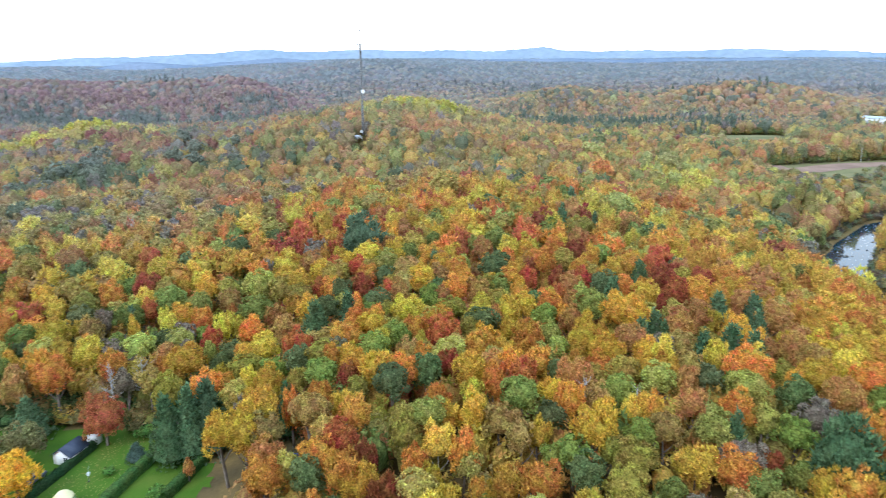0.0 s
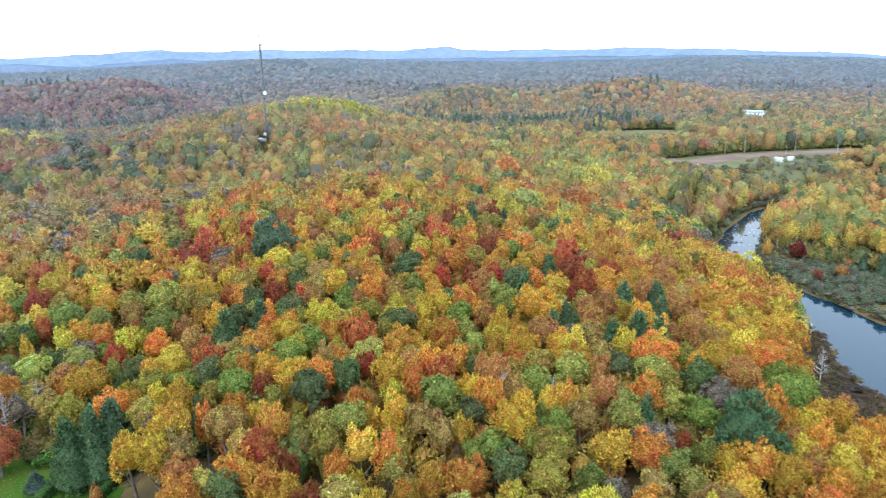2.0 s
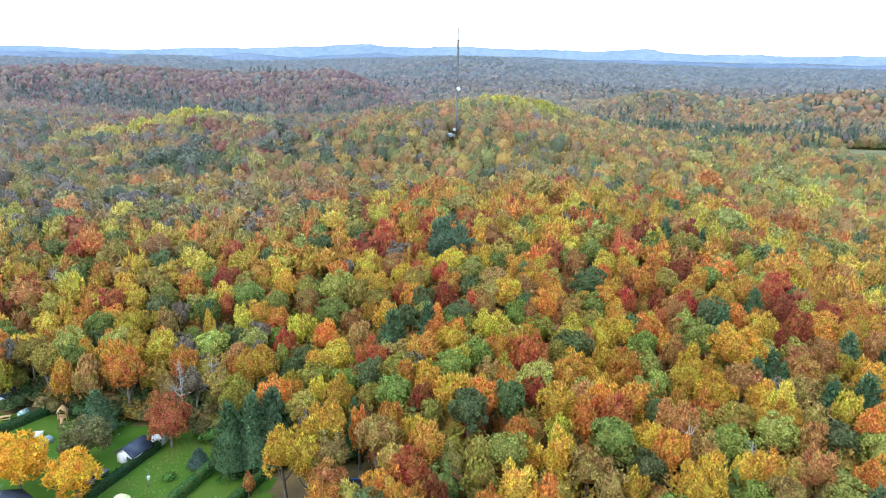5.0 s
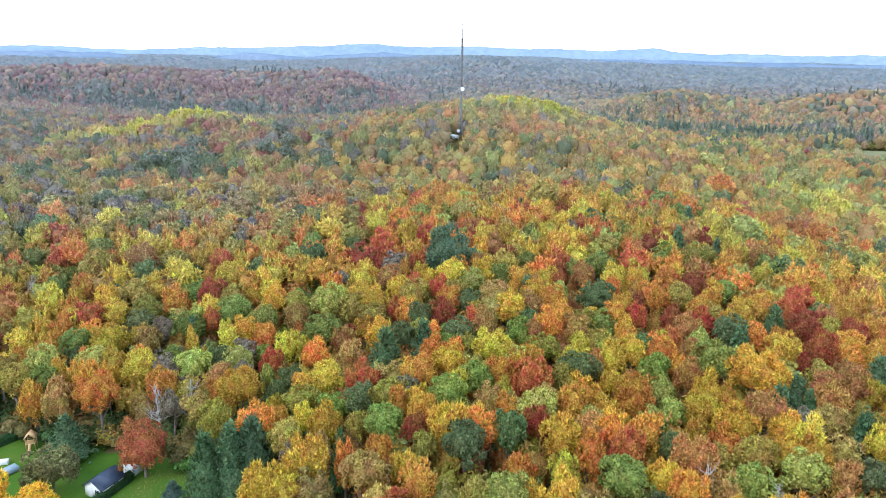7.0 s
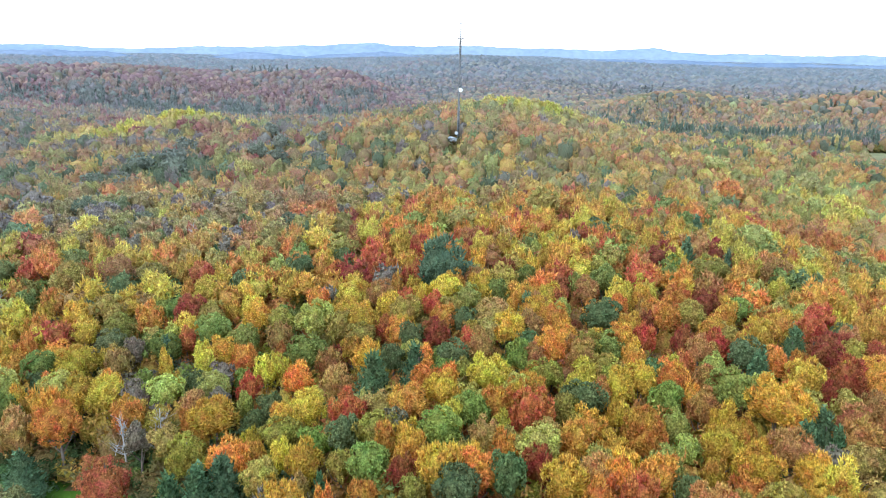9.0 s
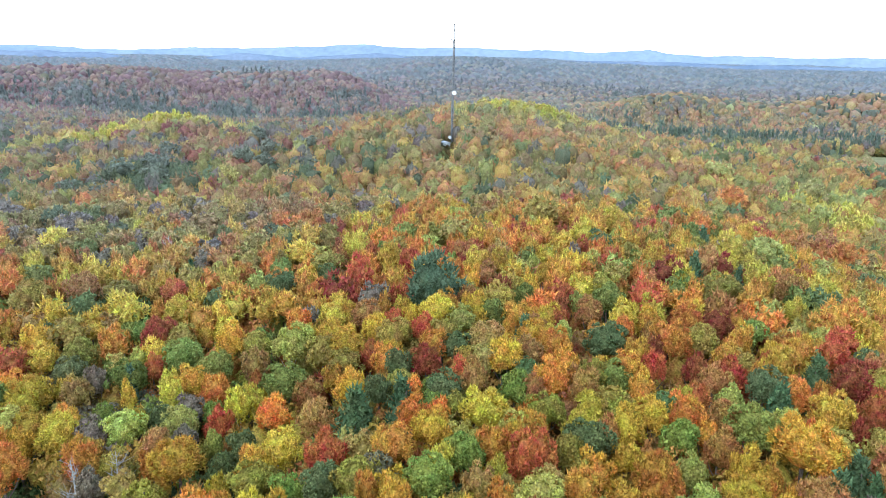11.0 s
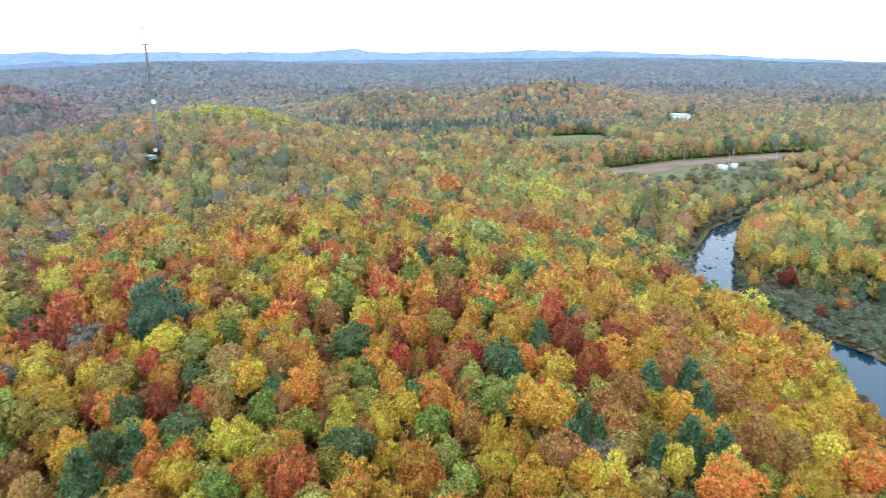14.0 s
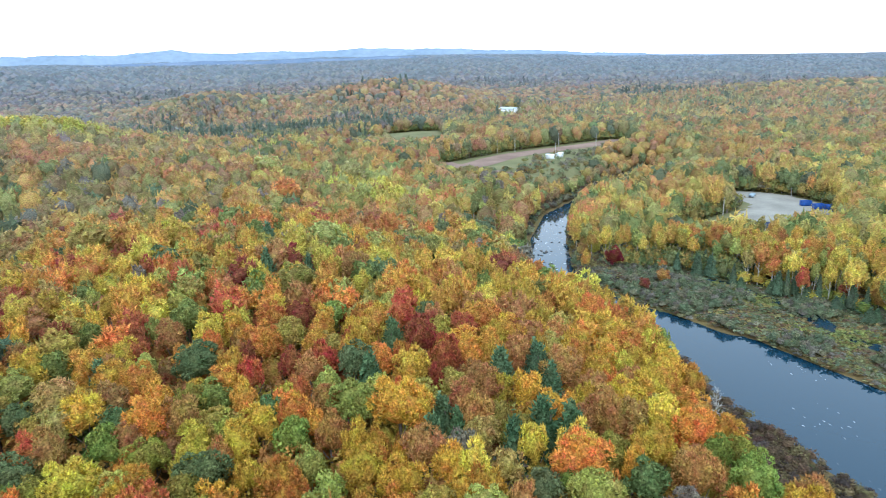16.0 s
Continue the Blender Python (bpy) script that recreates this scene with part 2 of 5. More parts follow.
def broadleaf(seed, clumps, leaves, size, tall=1.0, spiky=0.4, rings=(7, 11, 12, 10), spread=0.64):
    """A rounded crown of radius 1 round the axis, from height 0 to about 2 x tall: swelling clumps of leaves over a shaded inside."""
    rng = np.random.default_rng(seed)
    i = np.arange(clumps)
    up = 1 - 1.45 * (i + 0.5) / clumps
    a = i * 2.4 + rng.uniform(-0.35, 0.35, clumps)
    way = np.stack([np.cos(a) * np.sqrt(1 - up**2), np.sin(a) * np.sqrt(1 - up**2), up], 1)
    c = way * (spread * rng.uniform(0.72, 1.25, clumps))[:, None] * rng.uniform(0.86, 1.14, 3)
    r = 0.33 * math.sqrt(12 / clumps) * rng.uniform(0.75, 1.3, clumps)
    v, f = dome(rings, 0.04, rng, -0.75)
    ways = unit(v)
    b = ways @ c.T
    out = b + np.sqrt(np.maximum(b * b - (c * c).sum(1) + r * r, 0))
    out = np.where(b * b - (c * c).sum(1) + r * r > 0, out, 0).max(1)
    pieces = [(ways * np.maximum(out * 0.82, 0.5)[:, None], f)]
    if leaves:
        pick = rng.choice(clumps, leaves, p=r**2 / (r**2).sum())
        facing = unit(rng.normal(0, 1, (leaves, 3)) + way[pick] * 1.0 + (0, 0, 0.35))
        pieces.append(leaflets(rng, c[pick] + facing * (r[pick] * rng.uniform(0.82, 1.12, leaves))[:, None], facing, size, spiky))
    v, f = joined(pieces)
    return v * (1, 1, tall) + (0, 0, 0.95 * tall), f


def conifer(seed, tiers, boughs, size, droop=0.25, ragged=0.2):
    """A tapering crown of radius 1 and height 2.6, of drooping boughs round a core."""
    rng = np.random.default_rng(seed)
    cone = np.array([(0, 0, 2.5)] + [(math.cos(a) * 0.72, math.sin(a) * 0.72, 0.1) for a in np.arange(7) * math.tau / 7])
    pieces = [(cone, np.array([(0, 1 + i, 1 + (i + 1) % 7) for i in range(7)]))]
    roots, ways = [], []
    for t in range(tiers):
        h = 0.05 + 2.45 * (t + rng.uniform(0, 0.5)) / tiers
        reach = (1 - h / 2.65) ** 0.8
        for b in range(max(4, int(boughs * (0.35 + 0.65 * reach)))):
            a = rng.uniform(0, math.tau)
            for f in (0.45, 0.7, 0.95):
                d = reach * f * rng.uniform(1 - ragged, 1 + ragged * 0.6)
                roots.append((math.cos(a) * d, math.sin(a) * d, h - droop * d * d + 0.1 * rng.normal()))
                ways.append((math.cos(a) * 0.7, math.sin(a) * 0.7, 0.6))
    pieces.append(leaflets(rng, np.array(roots), np.array(ways), size, 0.6))
    return joined(pieces)


def mesh_of(name, v, f, mat, smooth=False):
    me = bpy.data.meshes.new(name)
    me.vertices.add(len(v))
    me.vertices.foreach_set("co", np.asarray(v, np.float32).ravel())
    me.loops.add(len(f) * 3)
    me.loops.foreach_set("vertex_index", np.asarray(f, np.int32).ravel())
    me.polygons.add(len(f))
    me.polygons.foreach_set("loop_start", np.arange(0, len(f) * 3, 3, dtype=np.int32))
    me.update(calc_edges=True)
    me.materials.append(mat)
    if smooth:
        me.shade_smooth()
    return me


def tube(points, radii, sides=6):
    """A tapered tube along a line of points."""
    p, out, faces = np.array(points, float), [], []
    for i in range(len(p)):
        way = unit(p[min(i + 1, len(p) - 1)] - p[max(i - 1, 0)])
        a = unit(np.cross(way, (0.31, 0.95, 0.05)))
        b = np.cross(way, a)
        ang = np.arange(sides) * math.tau / sides
        out.append(p[i] + radii[i] * (np.cos(ang)[:, None] * a + np.sin(ang)[:, None] * b))
        for s in range(sides if i else 0):
            j, k, t = (i - 1) * sides, i * sides, (s + 1) % sides
            faces += [(j + s, j + t, k + t), (j + s, k + t, k + s)]
    return np.concatenate(out), np.array(faces)


def trunk_shape(seed, height=1.0, thick=0.02, limbs=2):
    rng = np.random.default_rng(seed)
    lean = rng.normal(0, 0.03, 2)
    pieces = [tube([(0, 0, -0.08), (lean[0] * 0.4, lean[1] * 0.4, 0.35 * height), (lean[0], lean[1], 0.85 * height)], [thick * 1.25, thick * 0.9, thick * 0.35], 5)]
    for i in range(limbs):
        a, h = i * 2.1 + rng.uniform(0, 1), rng.uniform(0.3, 0.5) * height
        d = rng.uniform(0.12, 0.2)
        pieces.append(tube([(lean[0] * 0.4, lean[1] * 0.4, h), (math.cos(a) * d * 0.6, math.sin(a) * d * 0.6, h + 0.14), (math.cos(a) * d, math.sin(a) * d, h + 0.32)],
                           [thick * 0.55, thick * 0.4, thick * 0.15], 4))
    return joined(pieces)


def bare_shape(seed, n=26):
    """A leafless tree of height 1: trunk, limbs and twigs."""
    rng = np.random.default_rng(seed)
    pieces = [tube([(0, 0, -0.05), (0.02, 0, 0.5), (0.0, 0.02, 1.0)], [0.022, 0.014, 0.004], 5)]
    for i in range(n):
        h, a = rng.uniform(0.3, 0.92), i * 2.4
        d = (1.05 - h) * rng.uniform(0.25, 0.45)
        end = np.array((math.cos(a) * d, math.sin(a) * d, h + d * rng.uniform(0.4, 0.9)))
        mid = np.array((end[0] * 0.5, end[1] * 0.5, h + (end[2] - h) * 0.35))
        pieces.append(tube([(0, 0, h), mid, end], [0.008, 0.006, 0.002], 3))
        for k in range(2):
            tip = mid + (end - mid) * 0.5 + rng.normal(0, 0.07, 3) + (0, 0, 0.05)
            pieces.append(tube([mid, tip], [0.004, 0.0015], 3))
    return joined(pieces)


def crown_of(v, f):
    return mesh_of("crown", v, f, LEAVES, True)


# spiky crowns for maples and birches, rounder ones for oaks, ashes and aspens; for near, large and farther trees
SPIKY = [crown_of(*broadleaf(10 + i, 11 + 2 * (i % 4), 1080, 0.115, (1.0, 1.14, 0.9, 1.05)[i % 4], 0.55)) for i in range(7)]
ROUND = [crown_of(*broadleaf(30 + i, 13 + 3 * (i % 3), 1080, 0.112, (0.95, 1.06, 0.86)[i % 3], 0.15)) for i in range(6)]
SPIKY_LARGE = [crown_of(*broadleaf(130 + i, 21, 2000, 0.085, (1.0, 1.12, 0.94)[i % 3], 0.55)) for i in range(4)]
ROUND_LARGE = [crown_of(*broadleaf(140 + i, 24, 2000, 0.082, (0.92, 1.0, 0.85)[i % 3], 0.15)) for i in range(4)]
SPIKY_FAR = [crown_of(*broadleaf(40 + i, 11, 330, 0.185, (1.0, 1.12, 0.92)[i % 3], 0.5, (6, 9, 9))) for i in range(5)]
ROUND_FAR = [crown_of(*broadleaf(50 + i, 13, 330, 0.18, (0.95, 1.05, 0.88)[i % 3], 0.15, (6, 9, 9))) for i in range(5)]
POINTED = ("red", "orange", "amber", "gold", "yellow", "rose", "maroon")
SPRUCE_A = [crown_of(*conifer(70 + i, 21, 28, 0.105, 0.3, 0.12)) for i in range(3)]
PINE_A = [crown_of(*conifer(80 + i, 15, 28, 0.125, 0.05, 0.3)) for i in range(3)]
BROAD_PINE = []
for i in range(3):
    v, f = broadleaf(85 + i, 16, 1700, 0.1, 1.0, 0.5, spread=0.68)
    BROAD_PINE.append(crown_of(v * (1, 1, 1.3), f))
TRUNK = [mesh_of("trunk", *trunk_shape(90 + i), BARK) for i in range(3)]
PALE_TRUNK = [mesh_of("trunk", *trunk_shape(95 + i, 1.0, 0.0095), PALE_BARK) for i in range(3)]
BARE = [mesh_of("bare_tree", *bare_shape(100 + i), PALE_BARK) for i in range(3)]

# kind: name, tints, label, category
KINDS = {
    "red": ("red_maple", "scarlet red autumn maple with a full rounded crown", "maple tree"),
    "maroon": ("crimson_maple", "dark maroon autumn maple with a dense crown", "maple tree"),
    "rose": ("rusty_maple", "rusty pink-brown autumn maple among other trees", "maple tree"),
    "orange": ("orange_maple", "bright orange autumn maple with layered foliage", "maple tree"),
    "amber": ("amber_maple", "amber orange-gold autumn maple in full colour", "maple tree"),
    "straw": ("straw_ash", "pale straw-yellow autumn ash with a loose crown", "ash tree"),
    "gold": ("golden_maple", "golden orange-yellow autumn maple in full colour", "maple tree"),
    "yellow": ("yellow_birch", "bright yellow autumn birch with a pale slender trunk", "birch tree"),
    "lime": ("aspen", "pale yellow-green aspen with a soft upright crown", "aspen tree"),
    "olive": ("turning_oak", "olive green-yellow oak turning to autumn colour", "oak tree"),
    "green": ("green_maple", "leafy green maple not yet turned to autumn", "maple tree"),
    "deep": ("green_oak", "deep green broad oak with a rounded crown", "oak tree"),
    "pine": ("pine_tree", "dark blue-green conifer with drooping boughs", "pine tree"),
    "brown": ("brown_oak", "tan brown autumn oak with thinning leaves", "oak tree"),
    "grey": ("thinning_ash", "greyish half-bare ash with a few dull leaves", "ash tree"),
}


def tree(kind, x, y, radius, height, rng, fine=True, pale=False, spruce=False, label="", bare=0.4, tint=None):
    """One tree of its kind: an Empty at its foot with a trunk and a crown."""
    name, words, category = KINDS[kind]
    foot = level(x, y)
    top = tagged(new(name), label or words, category, "autumn forest trees")
    top.matrix_world = pose(x, y, foot, 0, 0, rng.uniform(0, 360))
    stem = new("trunk", (PALE_TRUNK if pale or kind in ("yellow", "lime") else TRUNK)[rng.integers(3)])
    if kind == "pine":
        crown = new("crown", (SPRUCE_A if spruce else BROAD_PINE if radius > 5.5 else PINE_A)[rng.integers(3)])
        low, tall = height * 0.1, height * 0.9 / 2.6
    else:
        if kind in POINTED:
            shapes = SPIKY_FAR if not fine else SPIKY_LARGE if radius > 3.5 else SPIKY
        else:
            shapes = ROUND_FAR if not fine else ROUND_LARGE if radius > 3.5 else ROUND
        crown = new("crown", shapes[rng.integers(len(shapes))])
        low, tall = height * bare, height * (1 - bare) / 1.95
    stem.parent = crown.parent = top
    stem.scale = (height, height, height * 0.95)
    radius *= 1.3 if kind == "pine" and radius <= 5.5 else 0.9
    crown.location, crown.scale = (0, 0, low), (radius * 1.06, radius * rng.uniform(0.96, 1.16), tall)
    base = np.array(tint or TINT[kind])
    # thin: painted haze by distance; on the left also thinning leaves
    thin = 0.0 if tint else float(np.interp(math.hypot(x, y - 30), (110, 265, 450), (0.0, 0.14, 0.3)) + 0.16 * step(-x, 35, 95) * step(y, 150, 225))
    base = base * rng.uniform(0.82, 1.2) * (1 + rng.normal(0, 0.05, 3)) * (1 - thin) + HAZE_TWIGS * thin
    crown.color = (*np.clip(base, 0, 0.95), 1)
    return top

# ---- ground, water, distance ----
def graded(low, high, near_low, near_high, fine, coarse):
    """Coordinates that lie close together in the middle stretch and widen outwards."""
    mid = list(np.arange(near_low, near_high, fine))
    up, at, gap = [], near_high, fine
    while at < high:
        up.append(at)
        gap = min(gap * 1.12, coarse)
        at += gap
    down, at, gap = [], near_low, fine
    while at > low:
        gap = min(gap * 1.12, coarse)
        at -= gap
        down.append(at)
    return np.array(down[::-1] + mid + up + [high])


def sheet(name, xs, ys, height, mat):
    gx, gy = np.meshgrid(xs, ys)
    v = np.stack([gx, gy, height(gx, gy)], -1).reshape(-1, 3)
    w = len(xs)
    i = (np.arange(len(ys) - 1)[:, None] * w + np.arange(w - 1)[None]).ravel()
    f = np.concatenate([np.stack([i, i + 1, i + w + 1], 1), np.stack([i, i + w + 1, i + w], 1)])
    return new(name, mesh_of(name, v, f, mat, True))


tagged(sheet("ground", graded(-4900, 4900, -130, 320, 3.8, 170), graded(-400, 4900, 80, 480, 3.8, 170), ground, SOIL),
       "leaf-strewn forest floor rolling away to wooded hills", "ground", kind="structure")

m, n, l, b = material("river_water")
b.inputs["Base Color"].default_value = (0.006, 0.026, 0.044, 1)
b.inputs["Specular IOR Level"].default_value = 0.5
b.inputs["Roughness"].default_value = 0.06
b.inputs["IOR"].default_value = 1.33
chop = noise_at(n, l, 0.9, 4, (1.0, 0.5, 1.0))
calm = ramp(n, l, noise_at(n, l, 0.035, 2), ((0.4, (0, 0, 0)), (0.62, (1, 1, 1))))
bumped(n, l, b, mixed(n, l, calm, (0.5, 0.5, 0.5), chop), 0.25, 0.06)
WATER = m


def ribbon(name, line, extra, z, mat):
    """A flat strip along a line of x, y, half width."""
    p = np.array(line, float)
    fine = np.linspace(0, len(p) - 1, len(p) * 6)
    p = np.stack([np.interp(fine, np.arange(len(p)), p[:, i]) for i in range(3)], 1)
    way = unit(np.gradient(p[:, :2], axis=0))
    side = np.stack([-way[:, 1], way[:, 0]], 1) * (p[:, 2:] + extra)
    v = np.concatenate([np.c_[p[:, :2] + side, np.full(len(p), z)], np.c_[p[:, :2] - side, np.full(len(p), z)]])
    k, i = len(p), np.arange(len(p) - 1)
    f = np.concatenate([np.stack([i, i + k, i + k + 1], 1), np.stack([i, i + k + 1, i + 1], 1)])
    return new(name, mesh_of(name, v, f, mat))


tagged(ribbon("water", RIVER, 3.0, RIVER_LEVEL, WATER), "calm dark blue river with faint ripples", "river", kind="structure")


def ridge(name, far, crest, seed, mat, label):
    """A long wooded ridge on the horizon, with a sloping face and thickness. crest: bearing and height, step by step,
    set to fit the camera's view.
    """
    rng = np.random.default_rng(seed)
    b = np.linspace(-58, 78, 520)
    h = sum(np.sin(b * k + rng.uniform(0, 6.3)) / k for k in (0.9, 2.3, 4.1, 7.7))
    top = np.interp(b, [p[0] for p in crest], [p[1] for p in crest]) + far / 1500 * h + rng.normal(0, 0.7, len(b))
    a = np.radians(b)
    rows = [np.stack([np.sin(a) * (far + d), np.cos(a) * (far + d) + 30, top - drop], 1) for d, drop in ((-190, 120), (-110, 58), (-45, 16), (0, 0), (70, 30))]
    k, i, f = len(a), np.arange(len(a) - 1), []
    for r in range(4):
        f += [np.stack([i, i + 1, i + k + 1], 1) + r * k, np.stack([i, i + k + 1, i + k], 1) + r * k]
    return tagged(new(name, mesh_of(name, np.concatenate(rows), np.concatenate(f), mat, True)), label, "hills", kind="structure")


# haze painted into the hills' colour: pale blue far off, slate blue nearer
HAZE_BLUE = surface("haze_blue_hills", ((0.3, (0.19, 0.245, 0.31)), (0.7, (0.24, 0.29, 0.355))), 0.004, 1.0, 0.03, 0.0)
HAZE_SLATE = surface("hazy_hills", ((0.3, (0.125, 0.165, 0.23)), (0.7, (0.185, 0.22, 0.285))), 0.006, 1.0, 0.05, 0.0)
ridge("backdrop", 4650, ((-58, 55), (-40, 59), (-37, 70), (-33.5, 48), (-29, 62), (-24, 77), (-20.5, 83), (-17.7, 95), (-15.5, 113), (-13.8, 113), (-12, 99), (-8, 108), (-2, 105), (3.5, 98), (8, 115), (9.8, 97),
                         (13, 91), (19, 92), (24, 96), (27, 87), (32.5, 68), (38, 48), (43, 22), (51, -4), (60, -33), (78, -40)), 3, HAZE_BLUE, "wooded hills along the horizon, coloured pale blue for haze")
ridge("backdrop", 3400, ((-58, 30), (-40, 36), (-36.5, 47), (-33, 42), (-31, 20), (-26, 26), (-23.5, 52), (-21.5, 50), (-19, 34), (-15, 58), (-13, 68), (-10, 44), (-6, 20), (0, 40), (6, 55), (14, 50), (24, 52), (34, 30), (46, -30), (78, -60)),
      21, HAZE_SLATE, "wooded hills beyond the far woods, coloured slate-blue for haze")

# ---- the woods ----
def inside(x, y, corners):
    c, hit = np.array(corners, float), np.zeros(np.shape(x), bool)
    for (ax, ay), (bx, by) in zip(c, np.roll(c, -1, 0)):
        if ay != by:
            hit ^= ((ay > y) != (by > y)) & (x < (bx - ax) * (y - ay) / (by - ay) + ax)
    return hit


YARD = ((-130, 60), (-36, 60), (-36, 104), (-41, 113), (-50, 119), (-62, 121), (-80, 124), (-130, 121))
LOT = ((220, 256), (226, 226), (236, 215), (256, 221), (271, 214), (289, 225), (293, 240), (295, 252), (293, 264), (284, 277), (266, 266), (262, 254), (240, 243), (230, 249))
LOOP = ((184, 400), (184, 372), (200, 342), (226, 338), (252, 352), (276, 372), (298, 388), (340, 404), (374, 430), (342, 444), (292, 440), (254, 436), (224, 427), (198, 420))
LOT_FRONT = ((206, 200), (202, 228), (214, 252), (228, 250), (262, 240), (276, 220), (262, 208), (238, 194))
FIELD = ((205, 498), (240, 498), (270, 545), (294, 600), (288, 628), (236, 628), (222, 560))
WHITE_YARD = ((356, 590), (388, 596), (404, 640), (370, 646))


def open_land(x, y):
    gap = river_gap(x, y)
    west = x < np.interp(y, RX[::-1, 1], RX[::-1, 0])
    shore = np.where(west, gap < 3 + 24 * (1 - step(y, 98, 174)) + 1.5 * bump(x, y, 125, 205, 60, 24), gap < np.where(y < 236, 36 - 34 * step(y, 205, 236), 2))
    # the slanting strip is opened along the camera's sightline to the hut
    return shore | inside(x, y, YARD) | inside(x, y, LOT) | inside(x, y, LOOP) | inside(x, y, FIELD) | inside(x, y, WHITE_YARD) | inside(x, y, LOT_FRONT) | ((np.abs(x + 47 - (394 - y) * 0.115) < 5.0) & (y > 346) & (y < 403)) | (np.hypot(x + 26, y - 101) < 6) | ((x < -31) & (x > -60) & (y < 102))


ORDER = list(KINDS)
NEAR_MIX = dict(red=5, maroon=2, rose=5, orange=13, amber=15, gold=18, straw=4, yellow=11, lime=5, olive=11, green=9, deep=5, pine=1, brown=4, grey=2)


def mix_at(x, y):
    """How likely each kind of tree is at a place."""
    w = {k: np.full(np.shape(x), float(v)) for k, v in NEAR_MIX.items()}

    def blend(f, **mix):
        for k in ORDER:
            w[k] = w[k] * (1 - f) + f * 100.0 * mix.get(k, 0) / max(sum(mix.values()), 1)

    blend(step(-x, 25, 70) * step(y, 185, 240), gold=8, straw=8, brown=18, olive=20, grey=18, orange=10, deep=5, rose=10)
    blend(step(y, 240, 320) * bump(x, y, 10, 400, 130, 220) ** 0.5, olive=26, gold=20, straw=5, brown=15, amber=14, orange=8, rose=9, lime=2, green=4, deep=3, grey=5)
    blend(step(y, 250, 300) * (1 - step(x, -140, -70)), rose=26, brown=13, olive=11, deep=10, grey=20, maroon=6, gold=6, lime=3)
    blend(bump(x, y, -166, 316, 22, 26), deep=80, grey=10, olive=10)
    blend(bump(x, y, 118, 358, 22, 40), lime=60, yellow=30, olive=10)
    blend(step(x - 0.35 * y, 0, 40) * step(y, 225, 280), gold=20, amber=15, straw=8, yellow=5, lime=7, orange=9, green=9, deep=8, olive=14, rose=4, brown=8)
    blend(step(x, 140, 165) * (1 - step(y, 250, 300)), yellow=24, lime=20, gold=24, green=12, deep=6, straw=10, orange=5)
    blend(step(y, 560, 640), olive=20, brown=18, gold=14, deep=20, pine=2, grey=14, rose=8, lime=4)
    blend(step(x, 40, 75) * (1 - step(x, 125, 150)) * (1 - step(y, 190, 240)), gold=38, amber=24, orange=12, yellow=6, straw=3, olive=8, rose=6, green=6)
    stand = np.sin(x / 83 + 1.7 * np.sin(y / 151)) * np.cos(y / 117 + 1.1 * np.sin(x / 190)) + 0.5 * np.sin(x / 37 - y / 61)
    blend(step(y, 640, 760) * step(stand, 0.45, 0.8), pine=25, deep=60, grey=15)
    blend(step(y, 640, 760) * step(-stand, 0.5, 0.9), gold=40, olive=30, lime=12, orange=18)
    blend(bump(x, y, 150, 640, 110, 70), pine=35, deep=50, grey=10, olive=5)
    blend(bump(x, y, -15, 496, 42, 32) ** 0.6, lime=30, yellow=70)
    row = sum(bump(x, y, cx, cy, 11, 11) for cx, cy in ((-258, 368), (-253, 386), (-248, 403), (-240, 414), (-232, 425), (-226, 434), (-220, 443), (-205, 447), (-170, 444), (-130, 440)))
    blend(np.clip(row * 1.3, 0, 1), yellow=60, lime=40)
    bearing, away = np.degrees(np.arctan2(x, np.maximum(y - 30, 1.0))), np.hypot(x, y - 30)
    blend(step(away, 1100, 1500), grey=34, brown=16, olive=14, deep=12, pine=6, rose=8, straw=10)
    blend(step(away, 700, 800) * (1 - step(away, 1200, 1500)) * bump(bearing, 0, 28, 0, 17, 1) * 0.8, orange=20, amber=24, gold=18, brown=12, rose=8, olive=8, deep=5, grey=5)
    blend(step(-bearing, 8, 12) * step(away, 660, 790) * (1 - 0.75 * step(away, 1150, 1400)), rose=36, maroon=34, brown=12, orange=4, grey=8, deep=3, olive=3)
    wood = np.sin(x / 61 + 1.9 * np.sin(y / 113)) * np.cos(y / 77 + 1.3 * np.sin(x / 140))
    blend(step(-bearing, 8, 12) * step(away, 760, 860) * step(wood, 0.62, 0.8) * 0.8, pine=20, deep=65, grey=15)
    blend(step(away, 1300, 1500) * step(stand, 0.3, 0.7) * 0.8, pine=10, deep=75, grey=15)
    blend(step(-x, 120, 200) * bump(x, y, -330, 700, 260, 60), pine=22, deep=65, grey=13)
    return np.stack([w[k] for k in ORDER], -1)


def seen_from_above(x, y):
    a = np.degrees(np.arctan2(x, y - 20))
    return (a > -47) & (a < 68) & (y > 60)


def scatter(rng, gap, near, far):
    """Jittered places between two distances."""
    g = np.arange(-far, far, gap)
    x, y = np.meshgrid(g, np.arange(60, far + 60, gap))
    x = (x + rng.uniform(-0.42, 0.42, x.shape) * gap + (np.arange(x.shape[0]) % 2)[:, None] * gap / 2).ravel()
    y = (y + rng.uniform(-0.42, 0.42, y.shape) * gap).ravel()
    d = np.hypot(x, y - 30)
    keep = (d >= near) & (d < far) & seen_from_above(x, y)
    x, y = x[keep], y[keep]
    keep = ~open_land(x, y)
    return x[keep], y[keep]


